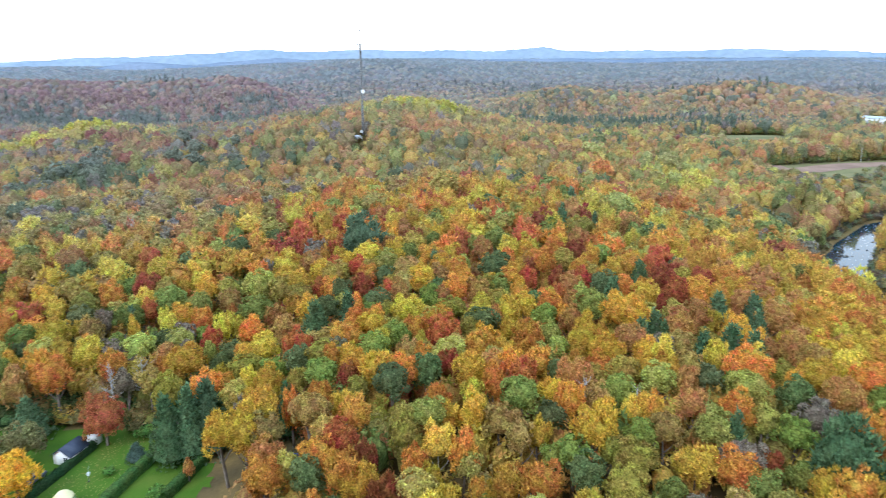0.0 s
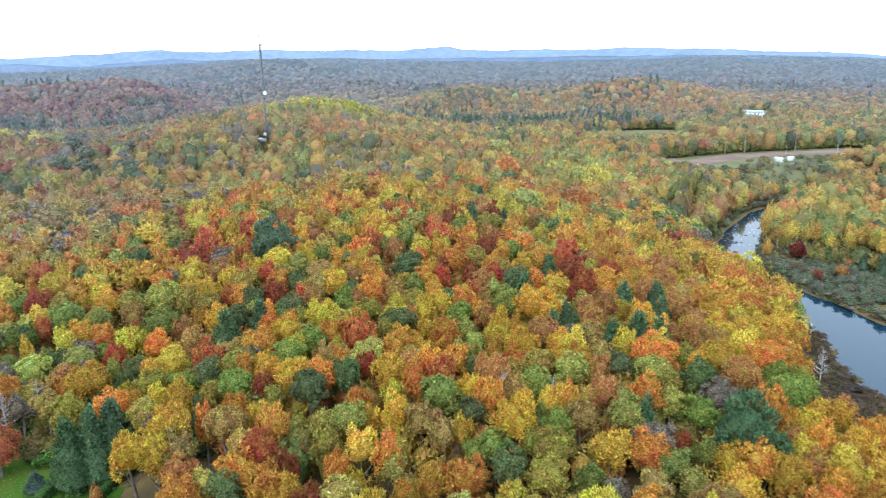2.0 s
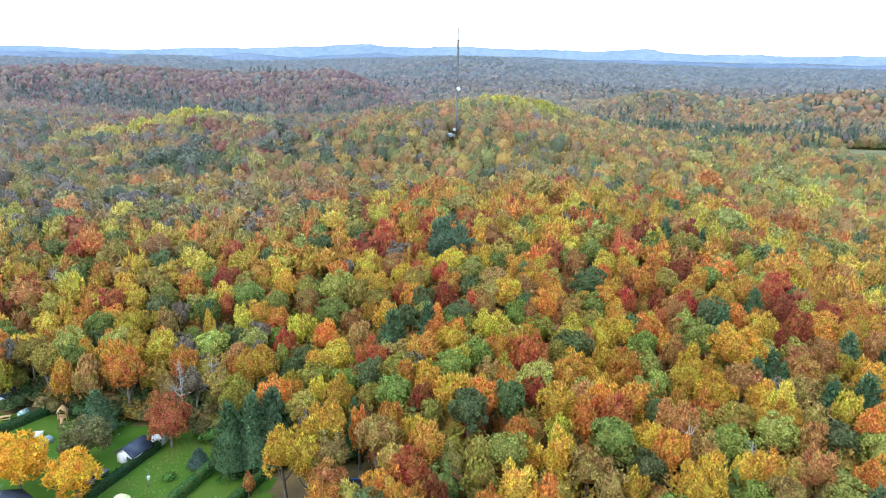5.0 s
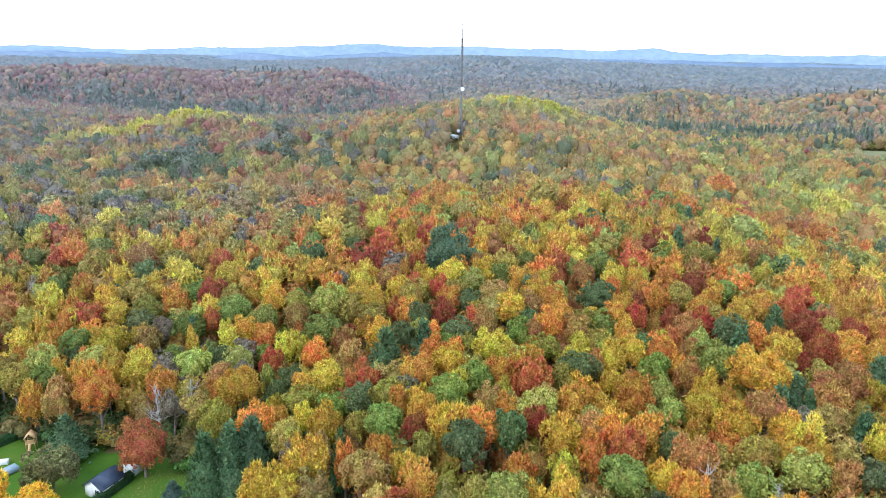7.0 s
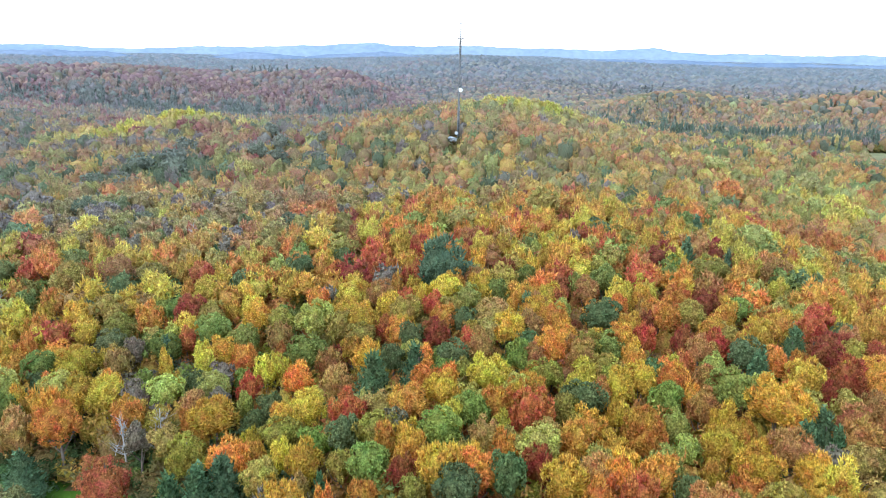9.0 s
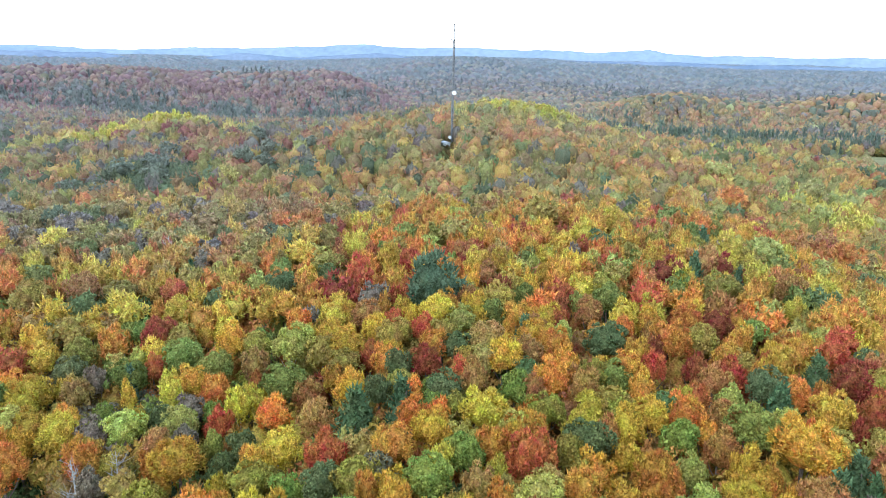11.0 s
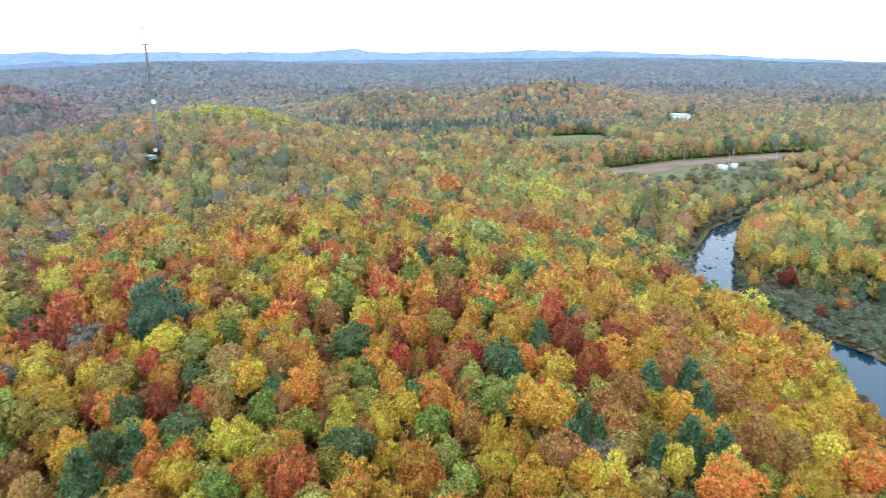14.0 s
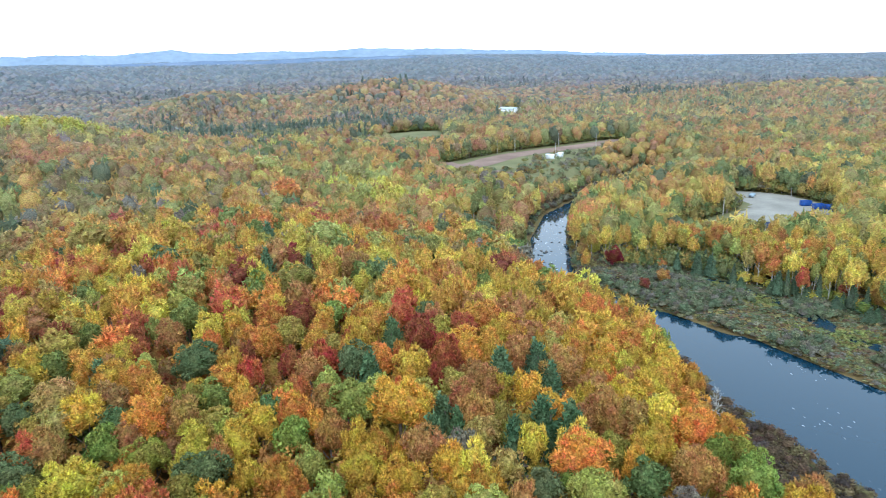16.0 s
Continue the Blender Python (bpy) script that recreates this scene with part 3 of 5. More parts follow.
def kinds_at(rng, x, y):
    w = mix_at(x, y)
    c = np.cumsum(w / w.sum(1, keepdims=True), 1)
    # trees of one colour tend to stand together
    drift = np.sin(x / 13 + 2.1 * np.sin(y / 23)) + np.sin(y / 17 + 1.7 * np.sin(x / 29)) + 0.8 * np.sin((x + y) / 41)
    u = rng.normal(0, 1, len(x)) + 0.4 * drift
    u = (np.argsort(np.argsort(u)) + 0.5) / max(len(x), 1)
    return (u[:, None] > c).sum(1).clip(0, len(ORDER) - 1)


def faces_open(x, y, by=8.0):
    """Whether the ground a few steps nearer to the flight is open."""
    d = np.hypot(x, y - 40) + 1e-6
    return open_land(x - x / d * by, y - (y - 40) / d * by)


# trees that stand out by their colour, kind by kind: x, y, radius
STANDOUT = {
    "lime": ((48, 85, 2.3), (52, 108, 4.0), (38, 113, 3.6), (78, 124, 2.6), (10, 122, 2.5), (-94, 133, 3.8), (23, 128, 2.7), (22, 134, 2.8), (32, 154, 2.4), (-46, 164, 5.0), (5, 173, 1.9), (-15, 175, 3.5), (62, 192, 3.1), (72, 226, 3.9), (60, 233, 5.2), (-116, 307, 2.8), (111, 329, 4.5), (103, 333, 4.5), (116, 360, 6.6), (84, 385, 6.4)),
    "olive": ((26, 87, 4.0), (-6, 98, 2.7), (-15, 112, 2.5), (27, 115, 2.8), (-27, 118, 2.5), (-95, 127, 3.4), (52, 126, 3.1), (-86, 157, 3.6), (-40, 163, 3.3), (58, 162, 3.0), (-108, 174, 4.9), (-18, 170, 2.6), (31, 173, 3.7), (-91, 180, 4.1), (40, 196, 4.8), (-130, 240, 4.8), (-0, 256, 6.3)),
    "orange": ((14, 88, 3.1), (21, 104, 2.7), (-1, 108, 2.1), (55, 110, 2.3), (9, 111, 2.5), (78, 115, 3.8), (54, 114, 4.4), (-76, 124, 4.1), (23, 115, 1.5), (-21, 122, 1.9), (30, 129, 2.1), (-6, 135, 2.7), (-43, 145, 3.2), (94, 148, 3.2), (-56, 151, 2.5), (26, 144, 2.1), (-20, 148, 2.3), (17, 150, 1.6), (-81, 161, 2.9), (-27, 160, 2.7), (101, 167, 4.1), (17, 175, 2.0), (-49, 188, 2.7), (-68, 193, 3.4), (-19, 199, 2.6), (-1, 231, 3.6), (91, 256, 5.0), (92, 261, 4.5), (-36, 264, 4.6), (73, 319, 5.8)),
    "gold": ((-36, 101, 3.6), (-32, 99, 3.4), (53, 81, 3.0), (61, 82, 2.9), (71, 89, 2.7), (38, 92, 3.0), (15, 98, 1.9), (26, 101, 2.4), (-31, 105, 4.0), (-17, 106, 2.1), (66, 112, 3.7), (-33, 119, 2.8), (-12, 115, 3.3), (5, 115, 3.0), (-52, 130, 4.2), (31, 123, 3.5), (39, 124, 3.0), (-81, 136, 3.0), (28, 128, 3.6), (62, 131, 2.0), (29, 134, 2.6), (99, 142, 3.4), (61, 136, 2.7), (38, 138, 5.2), (-70, 147, 1.5), (-31, 151, 3.1), (62, 148, 2.9), (-97, 160, 3.2), (-59, 165, 3.8), (68, 157, 2.8), (43, 165, 2.7), (2, 203, 2.5), (79, 209, 3.0), (52, 318, 3.6)),
    "yellow": ((70, 81, 3.0), (-1, 96, 2.7), (5, 108, 2.1), (76, 120, 3.3), (41, 121, 2.8), (52, 122, 2.3), (-74, 134, 3.9), (-38, 135, 3.6), (-92, 155, 3.0), (-74, 174, 3.9), (-66, 175, 2.8), (-108, 185, 2.4), (-108, 194, 2.4), (54, 192, 2.6), (-15, 207, 3.4), (65, 206, 3.9), (-47, 217, 3.9), (-121, 239, 2.6), (-131, 304, 2.9), (114, 315, 4.4), (-127, 315, 4.4)),
    "grey": ((-63, 125, 2.0), (-70, 136, 2.9), (-78, 150, 2.4)),
    "brown": ((-29, 100, 3.3), (41, 83, 2.7), (12, 97, 2.3), (-22, 103, 3.7), (26, 106, 2.2), (-58, 125, 3.0), (46, 120, 2.8), (71, 122, 2.8), (-7, 127, 2.6)),
    "red": ((14, 113, 2.9), (-30, 132, 3.6), (-51, 142, 2.2), (-50, 155, 1.5), (-70, 156, 2.0), (-12, 156, 2.4), (41, 167, 1.9), (-22, 171, 2.7), (82, 176, 2.2), (-80, 183, 3.0), (-31, 206, 2.8), (-25, 212, 2.6), (-42, 256, 3.0), (39, 258, 2.6), (68, 265, 3.5)),
    "rose": ((68, 91, 1.7), (41, 104, 2.5), (66, 104, 3.5), (69, 107, 2.7), (23, 112, 3.4), (43, 112, 2.3), (66, 121, 2.8), (69, 126, 3.4), (73, 133, 2.7), (-35, 143, 2.8), (71, 140, 4.2), (-39, 151, 2.5), (-0, 151, 2.6), (-10, 152, 2.6), (8, 153, 3.1), (85, 160, 3.1), (-1, 163, 3.1), (60, 168, 2.6), (-35, 177, 3.5), (-100, 180, 4.4), (11, 183, 3.1), (24, 196, 3.7), (56, 201, 3.7), (39, 214, 3.5), (94, 282, 4.4), (95, 351, 4.7), (68, 374, 4.4)),
    "pine": ((60, 91, 4.7), (-49, 110, 2.3), (-46, 112, 2.7), (-43, 114, 3.0), (59, 122, 3.0), (50, 124, 2.4), (56, 125, 3.2), (45, 132, 1.7), (44, 135, 2.3), (66, 136, 2.3), (-28, 142, 3.2), (68, 143, 2.8), (60, 143, 2.8), (39, 152, 2.4), (48, 162, 2.6), (-22, 187, 5.8)),
    "green": ((55, 97, 2.9), (73, 100, 3.7), (79, 105, 2.9), (13, 106, 4.1), (30, 109, 3.3), (77, 110, 2.7), (51, 112, 2.4), (-22, 116, 3.6), (-14, 126, 4.1), (33, 143, 4.6), (-44, 153, 4.7), (-66, 159, 4.1), (-3, 151, 3.0), (42, 179, 3.3), (15, 188, 4.2), (-3, 189, 2.7), (-134, 236, 3.6), (58, 283, 3.7)),
    "maroon": ((-12, 93, 1.9), (-17, 115, 2.2), (1, 120, 2.4), (49, 146, 2.0), (-74, 165, 3.6), (-19, 157, 3.2), (53, 160, 3.5), (28, 162, 2.3), (22, 168, 2.1), (-40, 188, 2.0), (-8, 190, 2.8), (72, 302, 3.3)),
    "deep": ((60, 107, 3.3), (-9, 111, 4.3), (47, 113, 3.3), (-3, 115, 3.3), (21, 118, 2.5), (-26, 149, 2.8), (-24, 156, 2.7), (38, 157, 4.0), (13, 168, 4.8), (61, 173, 2.7), (-58, 190, 4.0), (-50, 200, 2.9), (87, 232, 3.7), (84, 273, 3.8), (-157, 276, 5.5), (-174, 279, 4.5), (-158, 313, 6.0), (-176, 316, 6.4), (-167, 330, 6.7), (-100, 336, 4.5), (-134, 348, 5.5), (-123, 343, 5.0), (-176, 356, 5.9), (-128, 362, 5.0), (-110, 371, 5.0), (-148, 399, 5.5)),
}
GARDEN = ((-63, 116, 5.0), (-80, 99, 4.8), (-70, 99, 4.2), (-75, 109, 4.6), (-63, 122, 4.0))
taken = np.array([(x, y, r) for rows in (*STANDOUT.values(), GARDEN) for x, y, r in rows], float)

rng = np.random.default_rng(7)
for kind, rows in STANDOUT.items():
    for x, y, r in rows:
        d = math.hypot(x, y - 30)
        if x > 60 and y < 150 and river_gap(np.array([x]), np.array([y]))[0] < 13:
            continue
        if d > 265 and (open_land(np.array([x]), np.array([y])))[0]:
            continue
        if kind == "pine":
            tree(kind, x, y, r * 1.35, 10.8 + 1.3 * r, rng, True, spruce=r < 3.6)
        else:
            tree(kind, x, y, r * 1.06, 9.6 + 1.2 * r, rng, d < 185)
for near, far, gap, fine in ((0, 155, 4.8, True), (155, 265, 5.4, False)):
    tx, ty = scatter(rng, gap, near, far)
    for x, y, k, edge in zip(tx, ty, kinds_at(rng, tx, ty), faces_open(tx, ty, 9.0)):
        if (np.hypot(taken[:, 0] - x, taken[:, 1] - y) < taken[:, 2] * 0.7 + 1.7).any():
            continue
        kind, size = ORDER[k], rng.choice((0.6, 0.78, 0.95, 1.15)) * rng.uniform(0.9, 1.12)
        if kind == "pine":
            tree(kind, x, y, 2.5 * size, 9 + 4.5 * size, rng, fine, spruce=rng.random() < 0.6)
        else:
            low = 0.6 if 165 < x < 330 and 290 < y < 402 else 1.0
            slim = 0.74 if x > 140 and y < 300 else 1.0
            tree(kind, x, y, 3.35 * size * low * slim * rng.uniform(0.9, 1.12), (9.4 + 3.4 * size) * low, rng, fine, slim < 1, bare=0.12 if edge and x < 60 else 0.4)

def far_crown(seed, rings, leaves, size, tall=1.0, rough=0.16, low=-0.35, core=1.0):
    """A lumpy crown for the massed woods, with a few tufts breaking its outline."""
    rng = np.random.default_rng(seed)
    v, f = dome(rings, rough, rng, low)
    pieces = [(v * core, f)]
    if leaves:
        way = unit(rng.normal(0, 1, (leaves, 3)) + (0, 0, 0.7))
        pieces.append(leaflets(rng, way * rng.uniform(0.88, 1.06, (leaves, 1)), way, size, 0.12))
    v, f = joined(pieces)
    return v * (1, 1, tall) + (0, 0, 0.9), f


MASS_C = [far_crown(200 + i, (6, 9, 8), 32, 0.27, (1.0, 1.12, 0.92)[i % 3], 0.17, -0.8, 0.93) for i in range(8)]
THICKET = [far_crown(210 + i, (6, 8), 84, 0.19, 1.1, 0.2, -0.6, 0.8) for i in range(5)]
SAPLINGS = [conifer(215 + i, 8, 8, 0.24) for i in range(3)]
MASS_PINE = [conifer(220 + i, 5, 5, 0.42) for i in range(3)]
MASS_D = [far_crown(230 + i, (5, 8), 12, 0.36, (1.0, 1.1)[i % 2], 0.18, -0.85, 0.94) for i in range(7)]
MASS_E = [far_crown(260 + i, (5, 6), 0, 0, 1.0, 0.2) for i in range(7)]
MASS_F = [far_crown(280 + i, (6,), 0, 0, 1.0, 0.25) for i in range(7)]

def massed(name, x, y, k, radius, height, shapes, cones, rng, label, hazed=True, edge=1.0):
    """Very many far trees in one mesh, each tinted, with distance haze mixed into the colour."""
    vs, fs, cs, at = [], [], [], 0
    z, low = ground(x, y), np.where((x > 165) & (x < 330) & (y > 300) & (y < 402) | (x > 170) & (x < 262) & (y > 445) & (y < 546), 0.62, 1.0) * np.where(faces_open(x, y), edge, 1.0)
    pick, turn, size = rng.integers(0, 1000, len(x)), rng.uniform(0, math.tau, len(x)), rng.uniform(0.75, 1.25, len(x))
    for kind in range(len(ORDER)):
        pine = ORDER[kind] == "pine"
        use = cones if pine and cones else shapes
        for s, (v, f) in enumerate(use):
            rows = np.flatnonzero((k == kind) & (pick % len(use) == s))
            if not len(rows):
                continue
            ca, sa = np.cos(turn[rows])[:, None], np.sin(turn[rows])[:, None]
            r, h = (radius * size[rows] * (0.7 + 0.3 * low[rows]))[:, None] * (0.62 if pine else 1.0), (height * size[rows] * low[rows])[:, None] * (1.15 if pine else 1.0)
            pv = np.stack([x[rows, None] + (v[:, 0] * ca - v[:, 1] * sa) * r, y[rows, None] + (v[:, 0] * sa + v[:, 1] * ca) * r,
                           z[rows, None] + h * (0.1 + v[:, 2] * (0.38 if pine and cones else 0.41))], -1)
            tint = 1.0 * np.array(TINT[ORDER[kind]]) * rng.uniform(0.84, 1.16, (len(rows), 1)) * (1 + rng.normal(0, 0.05, (len(rows), 3)))
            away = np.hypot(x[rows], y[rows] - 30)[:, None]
            # bare: share of haze painted into the tint, growing with distance
            bare = np.interp(away, (250, 450, 620, 900, 1500, 2600, 4400), (0.12, 0.28, 0.44, 0.55, 0.68, 0.77, 0.88)) * hazed
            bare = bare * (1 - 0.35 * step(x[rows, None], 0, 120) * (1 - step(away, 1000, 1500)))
            tint = tint * (1 - bare) + (HAZE_TWIGS + (FAR_HAZE_GREY - HAZE_TWIGS) * step(away, 1100, 2200)) * bare
            vs.append(pv.reshape(-1, 3))
            fs.append((f[None] + at + np.arange(len(rows))[:, None, None] * len(v)).reshape(-1, 3))
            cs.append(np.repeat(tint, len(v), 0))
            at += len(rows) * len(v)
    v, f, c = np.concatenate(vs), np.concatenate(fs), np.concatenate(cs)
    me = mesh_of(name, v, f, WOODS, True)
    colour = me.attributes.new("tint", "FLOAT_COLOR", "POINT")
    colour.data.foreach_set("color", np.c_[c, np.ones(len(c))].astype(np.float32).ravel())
    return tagged(new(name, me), label, "forest", kind="stuff")


def overlooked(x, y):
    """Whether treetops at a place show over the land between them and the camera's height over the near woods."""
    eye, shown = np.array((0.0, 25.0, 72.0)), np.ones(len(x), bool)
    top = ground(x, y) + 15
    for f in np.linspace(0.12, 0.97, 40):
        px, py = eye[0] + (x - eye[0]) * f, eye[1] + (y - eye[1]) * f
        shown &= ground(px, py) + 7 < eye[2] + (top - eye[2]) * f + 2
    return shown


for name, near, far, gap, radius, height, shapes, cones, hazed, label in (
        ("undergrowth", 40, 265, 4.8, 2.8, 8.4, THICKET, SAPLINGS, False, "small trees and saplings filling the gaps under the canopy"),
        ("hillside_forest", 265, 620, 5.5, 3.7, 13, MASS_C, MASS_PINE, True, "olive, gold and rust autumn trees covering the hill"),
        ("valley_forest", 620, 900, 7.0, 4.5, 13, MASS_D, MASS_PINE[:1], True, "mixed autumn woods beyond the hill, tinted pale for haze"),
        ("ridge_forest", 900, 1500, 8.2, 4.6, 13, MASS_E, MASS_PINE[:1], True, "rosy woods on the ridges behind the hill, tinted greyer for haze"),
        ("distant_forest", 1500, 2950, 15, 9.0, 12, MASS_F, None, True, "autumn woods in the far distance, tinted grey-blue for haze"),
        ("horizon_forest", 2950, 4560, 27, 16, 12, MASS_F, None, True, "woods before the horizon, tinted pale grey-blue for haze")):
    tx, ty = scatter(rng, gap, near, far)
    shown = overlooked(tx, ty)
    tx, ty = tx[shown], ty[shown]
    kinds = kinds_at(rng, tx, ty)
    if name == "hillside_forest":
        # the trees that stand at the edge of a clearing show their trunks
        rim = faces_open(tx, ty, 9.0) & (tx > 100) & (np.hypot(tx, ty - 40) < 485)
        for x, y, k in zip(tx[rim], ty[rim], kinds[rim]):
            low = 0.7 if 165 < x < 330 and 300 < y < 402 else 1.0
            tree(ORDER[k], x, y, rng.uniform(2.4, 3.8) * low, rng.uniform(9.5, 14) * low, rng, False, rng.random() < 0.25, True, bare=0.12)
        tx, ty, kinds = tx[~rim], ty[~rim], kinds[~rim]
    massed(name, tx, ty, kinds, radius, height, shapes, cones, rng, label, hazed, 0.45 if name == "undergrowth" else 1.0)

# the woods go on below and behind the flight, and on the river's other side
wx, wy = np.meshgrid(np.arange(-150, 240, 6.0), np.arange(-90, 66, 6.0))
wx, wy = (wx + rng.uniform(-2.4, 2.4, wx.shape)).ravel(), (wy + rng.uniform(-2.4, 2.4, wy.shape)).ravel()
keep = (river_gap(wx, wy) > 24) & ~((wx < -42) & (wy > 50)) & ~((wx > 140) & (wx < 200) & (wy > 40))
massed("home_forest", wx[keep], wy[keep], kinds_at(rng, wx[keep], wy[keep]), 4.0, 11.5, [far_crown(290 + i, (6, 9), 150, 0.17, 1.0, 0.2, -0.6, 0.78) for i in range(4)], MASS_PINE, rng, "golden and orange autumn woods below the flight", False)

# ---- built things: shapes and materials ----
TIN = surface("pale_sheet_metal", ((0.3, (0.36, 0.41, 0.46)), (0.7, (0.46, 0.51, 0.56))), 0.3, 0.6, 6, 0.1)
STEEL = surface("galvanised_steel", ((0.3, (0.35, 0.36, 0.37)), (0.7, (0.5, 0.5, 0.5))), 0.5, 0.5, 8, 0.1, 0.6)
WHITE = surface("white_paint", ((0.3, (0.7, 0.71, 0.72)), (0.7, (0.82, 0.82, 0.82))), 0.4, 0.6, 6, 0.1)
ROOFING = surface("dark_shingles", ((0.3, (0.035, 0.045, 0.07)), (0.7, (0.07, 0.08, 0.11))), 0.8, 0.85, 9, 0.5)
GLASS, n, l, b = material("window_glass")
b.inputs["Base Color"].default_value, b.inputs["Roughness"].default_value = (0.03, 0.04, 0.05, 1), 0.08
TIMBER = surface("weathered_timber", ((0.3, (0.42, 0.24, 0.1)), (0.7, (0.58, 0.36, 0.17))), 0.8, 0.8, 12)
CANVAS = surface("cream_canvas", ((0.3, (0.62, 0.53, 0.28)), (0.7, (0.7, 0.61, 0.36))), 0.7, 0.8, 9)
DARKSTEEL = surface("dark_steel", ((0.3, (0.15, 0.155, 0.16)), (0.7, (0.23, 0.235, 0.24))), 0.6, 0.7, 8, 0.1)
BLUE = surface("blue_paint", ((0.3, (0.012, 0.06, 0.26)), (0.7, (0.02, 0.09, 0.34))), 0.6, 0.5, 7)
BLACK = surface("black_rubber", ((0.3, (0.015, 0.015, 0.018)), (0.7, (0.035, 0.035, 0.04))), 1.0, 0.8, 10)
GREYBLUE = surface("grey_tarpaulin", ((0.3, (0.2, 0.26, 0.3)), (0.7, (0.32, 0.37, 0.4))), 0.8, 0.6, 6)
LAWN = surface("mown_grass", ((0.25, (0.045, 0.095, 0.012)), (0.5, (0.066, 0.13, 0.016)), (0.8, (0.11, 0.14, 0.025))), 0.14, 0.95, 5.0, 0.7, 0.06)
GRAVEL = surface("grey_gravel", ((0.3, (0.23, 0.205, 0.17)), (0.7, (0.33, 0.295, 0.245))), 0.08, 0.95, 3.0, 0.5)
DIRT = surface("reddish_dirt", ((0.3, (0.2, 0.13, 0.1)), (0.7, (0.3, 0.2, 0.155))), 0.06, 0.95, 2.0, 0.5)
MEADOW = surface("rough_grass", ((0.25, (0.13, 0.13, 0.06)), (0.55, (0.19, 0.175, 0.085)), (0.8, (0.24, 0.185, 0.1))), 0.07, 0.95, 2.0, 0.7, 0.15)
BOG = surface("marsh_ground", ((0.25, (0.06, 0.06, 0.035)), (0.5, (0.11, 0.11, 0.05)), (0.75, (0.13, 0.09, 0.045))), 0.06, 0.95, 1.2, 0.8, 0.25)
ROCK = surface("wet_rock", ((0.3, (0.05, 0.05, 0.05)), (0.7, (0.13, 0.12, 0.11))), 0.5, 0.5, 5)
FOAM = surface("river_foam", ((0.3, (0.6, 0.64, 0.68)), (0.7, (0.8, 0.82, 0.84))), 0.8, 0.7, 6)


def block(sx, sy, sz, at=(0, 0, 0), bevel=0.03, turn=0.0):
    """A box with softened edges standing on the place."""
    bm = bmesh.new()
    bmesh.ops.create_cube(bm, size=1, matrix=Matrix.Translation((at[0], at[1], at[2] + sz / 2)) @ Matrix.Rotation(radians(turn), 4, "Z") @ Matrix.Diagonal((sx, sy, sz, 1)))
    if bevel:
        bmesh.ops.bevel(bm, geom=bm.edges[:], offset=bevel, segments=1, affect="EDGES")
    bmesh.ops.triangulate(bm, faces=bm.faces[:])
    bm.verts.index_update()
    v = np.array([p.co for p in bm.verts])
    f = np.array([[p.index for p in face.verts] for face in bm.faces])
    bm.free()
    return v, f


def gable(sx, sy, base, rise, over=0.3, thick=0.14):
    """A pitched roof with thickness, its ridge along y."""
    hx, hy = sx / 2 + over, sy / 2 + over
    drop = base - rise * over / (sx / 2)
    line = [(-hx, drop), (0, base + rise), (hx, drop), (hx, drop - thick), (0, base + rise - thick), (-hx, drop - thick)]
    v = np.array([(x, y, z) for y in (-hy, hy) for x, z in line])
    f = []
    for i in range(6):
        j = (i + 1) % 6
        f += [(i, j, j + 6), (i, j + 6, i + 6)]
    for o, flip in ((0, 1), (6, -1)):
        for tri in ((0, 5, 4), (0, 4, 1), (1, 4, 3), (1, 3, 2)):
            f.append(tuple(o + k for k in tri[::flip]))
    return v, np.array(f)


def gable_walls(sx, sy, high, rise):
    """Walls of a house with two pointed ends, ridge along y."""
    hx, hy = sx / 2, sy / 2
    line = [(-hx, -0.2), (hx, -0.2), (hx, high), (0, high + rise), (-hx, high)]
    v = np.array([(x, y, z) for y in (-hy, hy) for x, z in line])
    f = [(0, 1, 2), (0, 2, 4), (4, 2, 3), (6, 5, 7), (7, 5, 9), (7, 9, 8)]
    for i in range(5):
        j = (i + 1) % 5
        f += [(i, i + 5, j + 5), (i, j + 5, j)]
    return v, np.array(f)


def part(name, vf, mat, parent, label=""):
    ob = new(name, mesh_of(name, *vf, mat))
    ob.parent = parent
    return tagged(ob, label)


def thing(name, x, y, turn, label, category, group="", lift=0.0):
    top = tagged(new(name), label, category, group)
    top.matrix_world = pose(x, y, level(x, y) + lift, 0, 0, turn)
    return top


def window(parent, x, y, z, w, h, facing):
    """A framed window on a wall: facing 0 looks along -y, 90 along +x."""
    pane = part("window", block(w, 0.08, h, (0, 0, 0), 0.01), GLASS, parent, "dark glass window")
    pane.matrix_local = pose(x, y, z, 0, 0, facing)
    rim = joined([block(w + 0.16, 0.12, 0.09, (0, 0, -0.09), 0), block(w + 0.16, 0.12, 0.09, (0, 0, h), 0),
                  block(0.09, 0.12, h, (-w / 2 - 0.04, 0, 0), 0), block(0.09, 0.12, h, (w / 2 + 0.04, 0, 0), 0), block(0.05, 0.1, h, (0, -0.01, 0), 0)])
    part("frame", rim, WHITE, pane)


def house(name, x, y, turn, sx, sy, high, rise, walls, roofing, label, category="house", windows=()):
    top = thing(name, x, y, turn, label, category)
    part("wall", gable_walls(sx, sy, high, rise), walls, top)
    part("roof", gable(sx, sy, high + 0.16, rise), roofing, top)
    part("door", block(0.95, 0.1, 2.0, (-sx * 0.2, -sy / 2 - 0.03, 0), 0.02), WHITE, top)
    for wx, wy, wz, w, h, facing in windows:
        window(top, wx, wy, wz, w, h, facing)
    return top


